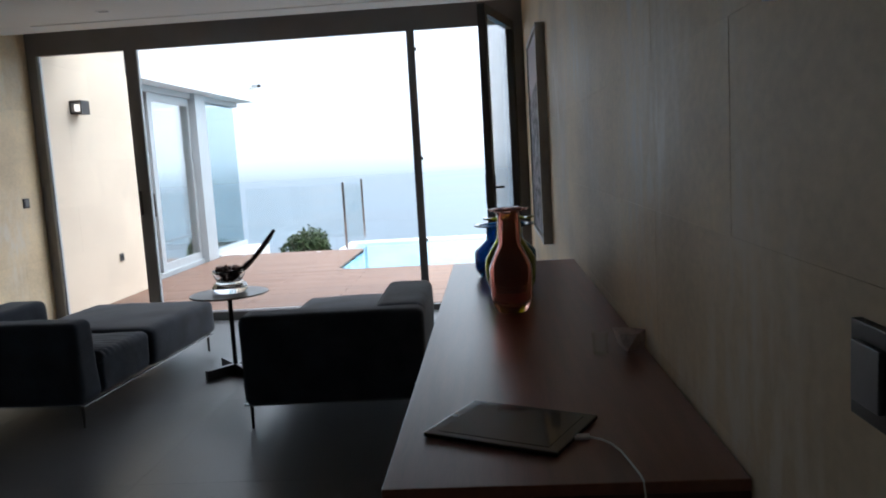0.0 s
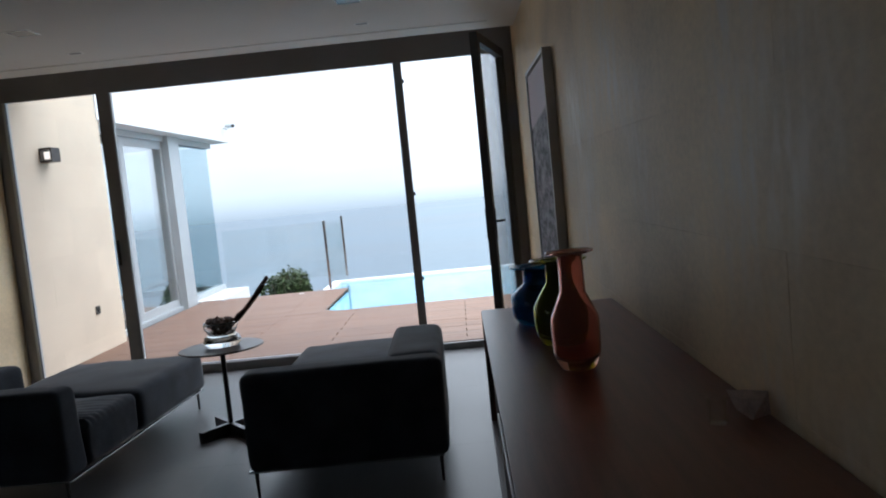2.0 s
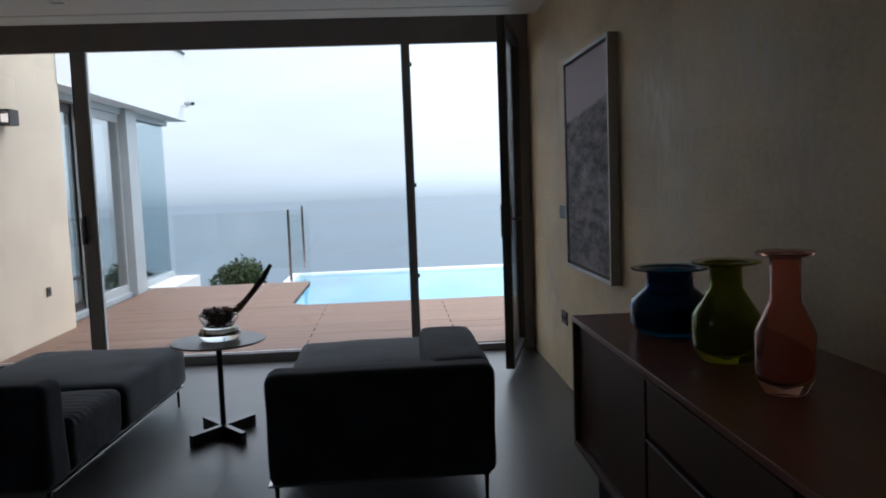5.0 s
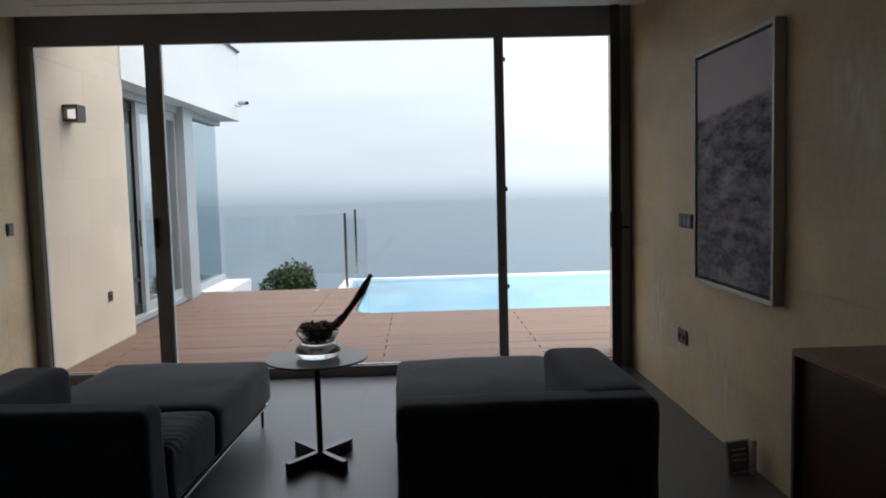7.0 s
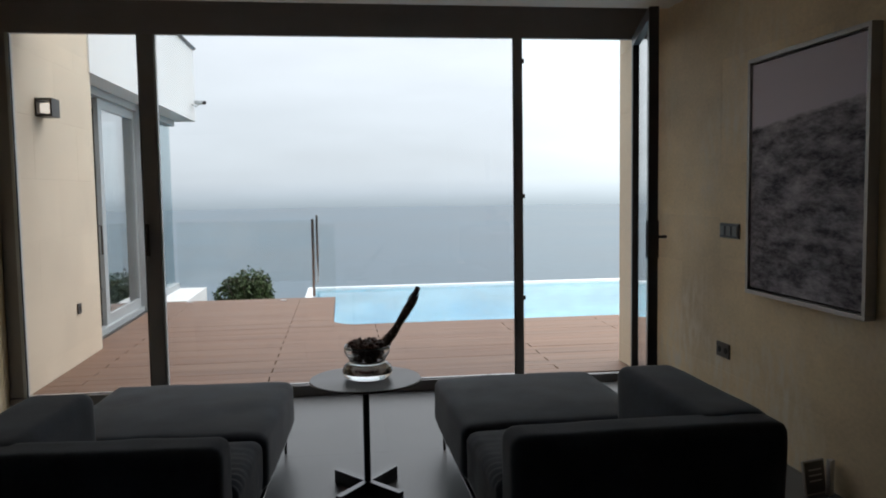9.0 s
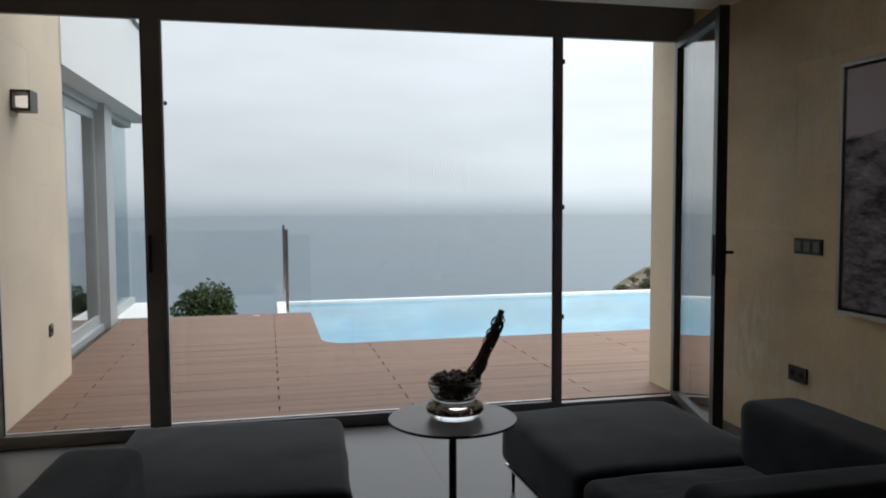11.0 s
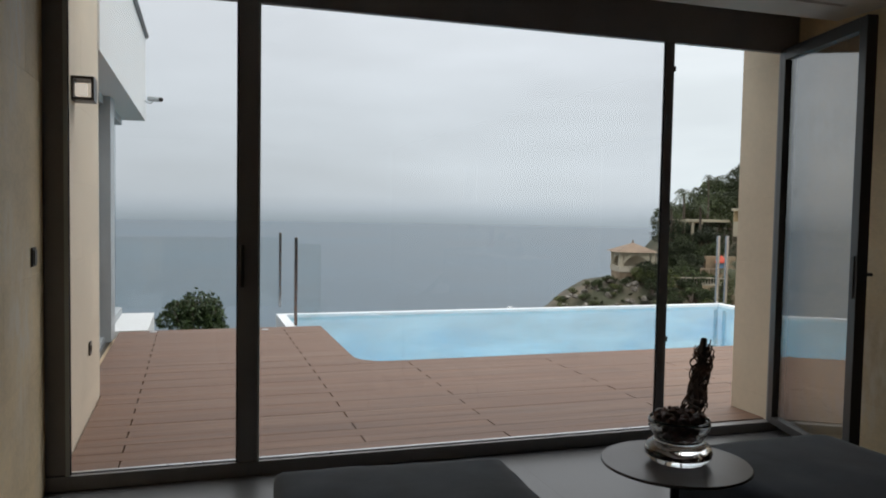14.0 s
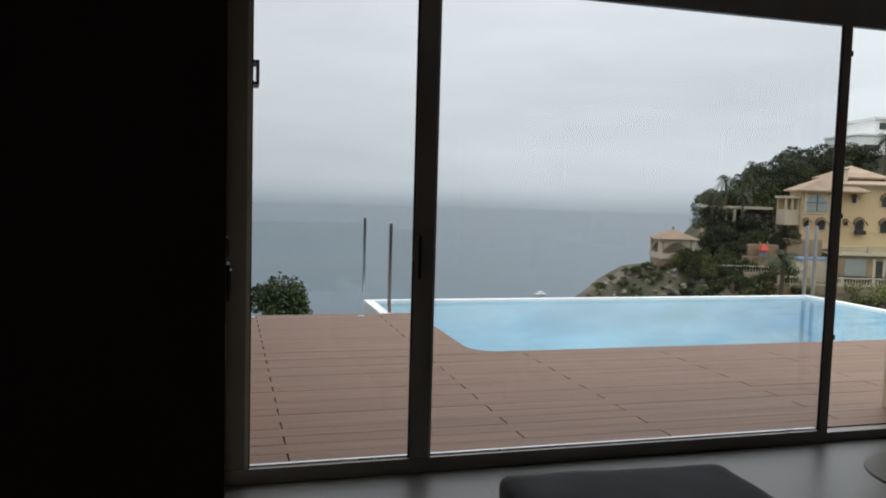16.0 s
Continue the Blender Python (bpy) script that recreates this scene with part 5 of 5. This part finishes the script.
# ---- trees, palms, shrubs, rocks ----
def tree_form(name, label, material, seed, height, radius, count, size, flat=0.7):
    rng = np.random.default_rng(seed)
    t = base(name, label, "tree")
    part("trunk", tube([(0, 0, -1.0), (0.1 * radius, 0, height * 0.3), (0.05 * radius, 0.1, height * 0.62)], [0.22, 0.17, 0.08], 7), BARK, t)
    lobes = []
    for k in range(11):
        a, r = rng.uniform(0, 6.28), radius * rng.uniform(0.15, 0.75)
        z = height * rng.uniform(0.42, 0.92) - r * 0.15
        s = radius * rng.uniform(0.28, 0.5)
        lobes.append((r * math.cos(a), r * math.sin(a), z, s, s, s * flat))
        if k < 5:
            part("limb", tube([(0.05, 0, height * 0.3), (r * 0.5 * math.cos(a), r * 0.5 * math.sin(a), z * 0.75), (r * math.cos(a), r * math.sin(a), z)], [0.1, 0.06, 0.02], 5), BARK, t)
    v, f = leaves(lobes, count, size, rng)
    quads("crown", v, f, material, t, kind="stuff")
    return t


def palm_form(seed, height, length, girth):
    rng = np.random.default_rng(seed)
    t = base("palm_tree", "date palm with a shaggy crown of drooping fronds", "palm tree", group="headland palms")
    part("trunk", tube([(0, 0, -1), (0.08, 0, height * 0.5), (0, 0, height)], [girth * 1.2, girth * 0.9, girth], 8), BARK, t)
    verts, faces = [], []
    for k in range(30):
        a, lift = rng.uniform(0, 6.28), rng.uniform(-0.35, 1.25)
        prev = None
        n = 9
        for i in range(n + 1):
            s = i / n
            r = length * s * math.cos(lift) * (1 - 0.12 * s)
            z = height + length * (s * math.sin(lift) - 0.75 * s * s)
            c = Vector((r * math.cos(a), r * math.sin(a), z))
            if prev is not None:
                d = (c - prev).normalized()
                side = d.cross(Vector((0, 0, 1))).normalized()
                w = length * 0.17 * math.sin(math.pi * min(1, 0.15 + s * 0.85))
                for q in (-1, 1):
                    j = len(verts)
                    tip = (prev + c) / 2 + side * q * w + d * w * 0.5 - Vector((0, 0, w * 0.5))
                    verts += [tuple(prev), tuple(prev + (c - prev) * 0.55), tuple(tip)]
                    faces.append((j, j + 1, j + 2))
            prev = c
    quads("fronds", verts, faces, FROND, t, kind="stuff")
    return t


rng0 = np.random.default_rng(21)
FORMS = {
    "pine": [tree_form("pine_tree", "dense dark green pine on the headland", LEAF_FAR, 31 + k, 4.6, 2.3, 3600, 0.115) for k in range(3)],
    "olive": [tree_form("garden_tree", "bushy olive green garden tree on the headland", LEAF_LIGHT, 41 + k, 3.2, 1.7, 2000, 0.10, 0.8) for k in range(2)],
    "shrub": [tree_form("shrub", "low dark shrub among the rocks", LEAF_FAR, 51 + k, 1.3, 1.0, 800, 0.085, 0.75) for k in range(3)],
    "hedge": [tree_form("shrub", "low bright green hedge shrub", LEAF_LIGHT, 61 + k, 1.3, 1.0, 800, 0.085, 0.7) for k in range(2)],
}
used = {}


def plant(form, u, v, scale=1.0, z=None, group="headland planting"):
    x, y = far(u, v)
    k = int(rng0.integers(0, 99)) % len(FORMS[form])
    src = FORMS[form][k]
    zz = ground_height(x, y) - 0.1 if z is None else z + LIFT
    m = Matrix.Translation((x, y, zz)) @ Matrix.Rotation(rng0.uniform(0, 6.28), 4, "Z") @ Matrix.Diagonal((scale, scale, scale, 1))
    if (form, k) not in used:
        used[(form, k)] = True
        src.matrix_basis = m
        src["group"] = group
        return src
    loc, rot, sc = m.decompose()
    ob = copy_thing(src, Matrix.LocRotScale(loc, rot, None))
    ob.scale = (scale,) * 3
    ob["group"] = group
    return ob


# the dark wood along the skyline, stepping up to the hill
for u, v, s, z in ((26.5, 83.4, 0.85, -2.4), (26.7, 81, 0.75, -4.2), (32.6, 79.6, 0.45, -3.4), (33.6, 79.4, 0.42, -2.8), (27.6, 85, 0.75, -2.2), (28.4, 87, 0.8, -1.3), (29.4, 89, 0.8, -0.9), (26.6, 82, 0.7, -4.6), (27.6, 82.5, 0.75, -4.2), (28.2, 82, 0.85, -4.0),
                   (25.9, 81, 0.6, -4.8), (29.6, 88, 0.9, -0.6), (32.5, 90, 1.2, -0.5), (34.2, 92, 1.15, 0.4), (36.0, 94, 1.25, 1.0), (37.9, 94, 1.2, 1.7), (39.8, 96, 1.25, 2.2),
                   (41.8, 96, 1.2, 2.8), (43.6, 97, 1.2, 3.4), (45.4, 98, 1.1, 3.8), (47.6, 98, 1.1, 4.0), (49.5, 99, 1.0, 4.3), (30.6, 82.5, 0.9, -3.2), (31.4, 84, 0.9, -2.6), (29.6, 81, 0.75, -4.2),
                   (27.4, 79.5, 0.65, -5.0), (26.4, 79.6, 0.5, -4.9), (33.0, 81.6, 0.55, -3.3), (34.0, 81.4, 0.5, -2.6), (32.0, 81.5, 0.5, -3.6), (33.5, 88, 1.1, -0.9), (35.5, 90, 1.1, 0.0), (39.5, 93, 1.1, 1.0), (43.0, 94, 1.1, 1.6), (46.5, 95, 1.1, 2.2), (28.0, 90, 0.8, -0.4)):
    plant("pine", u, v, s, z)
for u, v, s, z in ((22.6, 77.6, 0.75, -5.6), (23.9, 77.0, 0.8, -5.9), (24.3, 79.0, 0.7, -5.2), (26.6, 78.6, 0.5, -5.4), (28.4, 79.6, 0.55, -5.2), (31.6, 79, 0.5, -5.3), (43.6, 76.4, 0.6, -5.8)):
    plant("olive", u, v, s, z)
for k in range(280):
    u = rng0.uniform(11.5, 33)
    plant("shrub" if k % 4 else "hedge", u, rng0.uniform(68, 79), rng0.uniform(0.4, 1.15) * (1.0 if u > 22 else 0.5))
for k in range(14):
    plant("shrub", rng0.uniform(22.5, 27.0), rng0.uniform(77, 79), rng0.uniform(0.9, 1.4))
for k in range(26):
    v = rng0.uniform(22, 60)
    plant("hedge" if k % 3 else "shrub", v * rng0.uniform(0.49, 0.60), v, rng0.uniform(0.5, 1.2))
for k in range(24):
    u = rng0.uniform(30, 48)
    plant("hedge", u, rng0.uniform(64, 74.5), rng0.uniform(0.8, 1.5))
for k, (u, v, h, l, z) in enumerate(((28.2, 84, 3.6, 1.8, 0.3), (29.6, 83, 2.9, 1.5, -0.2), (30.9, 84.5, 5.2, 1.1, 0.4), (29.9, 73.2, 3.3, 3.2, -6.6), (51.2, 97, 5.2, 2.3, 4.5), (26.6, 83, 3.0, 1.6, -0.6))):
    p = palm_form(71 + k, h, l, (0.13, 0.12, 0.07, 0.2, 0.2, 0.12)[k])
    x, y = far(u, v)
    p.matrix_basis = Matrix.Translation((x, y, z + LIFT))


def rock_form(seed):
    bm = bmesh.new()
    bmesh.ops.create_icosphere(bm, subdivisions=2, radius=1.0)
    for v in bm.verts:
        n = noise.noise(v.co * 1.3 + Vector((seed * 7.1, 0, 0))) + 0.5 * noise.noise(v.co * 3.1 + Vector((0, seed * 3.3, 0)))
        v.co *= 1 + 0.45 * n
        v.co.z *= 0.75
    return tagged(part("boulder", bm, ROCK), "weathered beige boulder on the cliff", "boulder", "cliff boulders")


rocks = [rock_form(k) for k in range(4)]
for k in range(340):
    u, v = rng0.uniform(11.0, 31), rng0.uniform(66, 78.5)
    x, y = far(u, v)
    s = rng0.uniform(0.14, 0.36) * (1.7 if k % 9 == 0 else 1)
    m = Matrix.LocRotScale((x, y, ground_height(x, y)), Euler((rng0.uniform(-0.4, 0.4), rng0.uniform(-0.4, 0.4), rng0.uniform(0, 6.28))), None)
    ob = rocks[k] if k < 4 else copy_thing(rocks[k % 4], m)
    if k < 4:
        ob.matrix_basis = m
    ob.scale = (s, s * rng0.uniform(0.8, 1.3), s * rng0.uniform(0.8, 1.3))

# ---- pieces: slabs, floor tiles, decking ----
slab_cache = {}


def piece(name, dims, at, material, parent, bevel=0.0015):
    """One slab, tile or board, its mesh shared between those of one size."""
    key = (name, tuple(round(d, 3) for d in dims), material.name)
    if key not in slab_cache:
        bm = box(-dims[0] / 2, dims[0] / 2, -dims[1] / 2, dims[1] / 2, -dims[2] / 2, dims[2] / 2)
        if bevel:
            bmesh.ops.bevel(bm, geom=bm.edges[:], offset=bevel, segments=1, affect="EDGES")
        me = bpy.data.meshes.new(name)
        bm.to_mesh(me)
        bm.free()
        me.materials.append(material)
        slab_cache[key] = me
    ob = new(name, slab_cache[key])
    ob.parent, ob.location = parent, at
    return ob


rngp = np.random.default_rng(8)


def clad(parent, x, y0, y1, z_top, material, face, course=0.45, z_first=0.17, long=0.92, jitter=0.0004, courses=None, gap=0.0014):
    """Slabs in running bond on a wall that runs along y."""
    z, row = FZ, 0
    while z < z_top - 0.01:
        z1 = min(z_first if row == 0 else z + course, z_top) if courses is None else courses[row]
        y = y0 - (0.0 if row % 2 else long / 2)
        while y < y1 - 0.01:
            a, b = max(y, y0), min(y + long, y1)
            if b - a > 0.03:
                proud = abs(rngp.normal(0, jitter))
                piece("stone_slab", (0.022, b - a - gap, z1 - z - gap), (x - face * (0.011 - proud), (a + b) / 2, (z + z1) / 2), material, parent, 0.0004)
            y += long
        z, row = z1, row + 1


clad(wall_right, 0.0, -3.09, 7.86, 2.72, STONE, -1, long=1.04, courses=(0.30, 0.905, 1.21, 1.52, 2.13, 2.72), gap=0.0004)
clad(wall_right, -0.051, 7.913, 8.34, 2.9, STONE_OUT, -1)
clad(wall_left, XL, END, 7.86, 2.72, STONE, 1, gap=0.0004)
clad(wall_left, -4.405, 7.913, 9.70, 2.89, STONE_OUT, 1, gap=0.0004)
structure("wall_return", box(-0.046, 0.3399, 7.9115, 8.34, -0.006, 2.9), JOINT, "backing of the pale outdoor stone return", "wall")
structure("wall_terrace", box(-4.849, -4.410, 7.9115, 9.699, -0.005, 2.9), JOINT, "backing of the pale terrace stone wall", "wall")
structure("wall_corner", box(-4.9, -4.405, 9.6995, 9.72, -0.005, 2.474), STONE_OUT, "squared stone corner of the terrace wall", "wall")

y = -3.0
while y < 7.97:
    x = -8.0
    while x < 0.02:
        w, d = min(1.2, 0.02 - x), min(1.2, 7.97 - y)
        piece("floor_tile", (w - 0.0008, d - 0.0008, 0.006), (x + w / 2, y + d / 2, FZ - 0.003), FLOOR, floor, bevel=0)
        x += 1.2
    y += 1.2

deck = tagged(new("deck"), "red brown timber decking boards with dark joints round the pool", "deck", kind="structure")
BOARD = 2.70 / 19
cols = [[-4.40, -4.135, -1.91, 0.42, 2.7, 5.0, 7.0, 9.0], [-4.40, -2.79, -0.61, 1.6, 3.9, 6.2, 9.0]]
row, y = 0, 8.0
while y < 12.70:
    left = -4.40 if y < 9.70 else -4.53
    for a, b in zip(cols[row % 2], cols[row % 2][1:]):
        a = left if a == -4.40 else a
        if y + BOARD > PY0 + 0.01:
            if y < PY0 - 0.02 and b > PX0 + 0.3:
                c, w = max(a, PX0 + 0.28), PY0 - y
                piece("deck_board", (b - c - 0.008, w - 0.003, 0.026), ((c + b) / 2, y + w / 2, DZ - 0.013), DECKING, deck, bevel=0.001)
                if a < PX0 + 0.28:
                    piece("deck_board", (0.28, w - 0.005, 0.026), (PX0 + 0.14, y + (w - 0.002) / 2, DZ - 0.0131), DECKING, deck, bevel=0)
            b = min(b, PX0)
        if b - a > 0.1:
            w = min(BOARD, 12.70 - y)
            piece("deck_board", (b - a - 0.008, w - 0.003, 0.026), ((a + b) / 2, y + w / 2, DZ - 0.013 + rngp.normal(0, 0.0004)), DECKING, deck, bevel=0.001)
    y += BOARD
    row += 1
structure("deck_edge", box(-4.24, PX0, 12.70, 12.72, -0.4, DZ - 0.001), DECKING, "timber edge board of the decking", "deck")

RC = 0.28
arc_pts = [(PX0 + RC - RC * math.cos(a), PY0 + RC - RC * math.sin(a)) for a in (math.pi / 2 * k / 12 for k in range(13))]
bm = bmesh.new()
corner = [(PX0 - 0.002, PY0 - 0.002), (PX0 + RC, PY0 - 0.002)] + arc_pts[::-1] + [(PX0 - 0.002, PY0 + RC)]
tops, lows = [bm.verts.new((x, y, DZ - 0.001)) for x, y in corner], [bm.verts.new((x, y, -0.05)) for x, y in corner]
bm.faces.new(tops)
for k in range(len(corner)):
    j = (k + 1) % len(corner)
    bm.faces.new((tops[k], lows[k], lows[j], tops[j]))
structure("deck_corner", bm, DECKING, "curved timber corner piece at the pool", "deck")
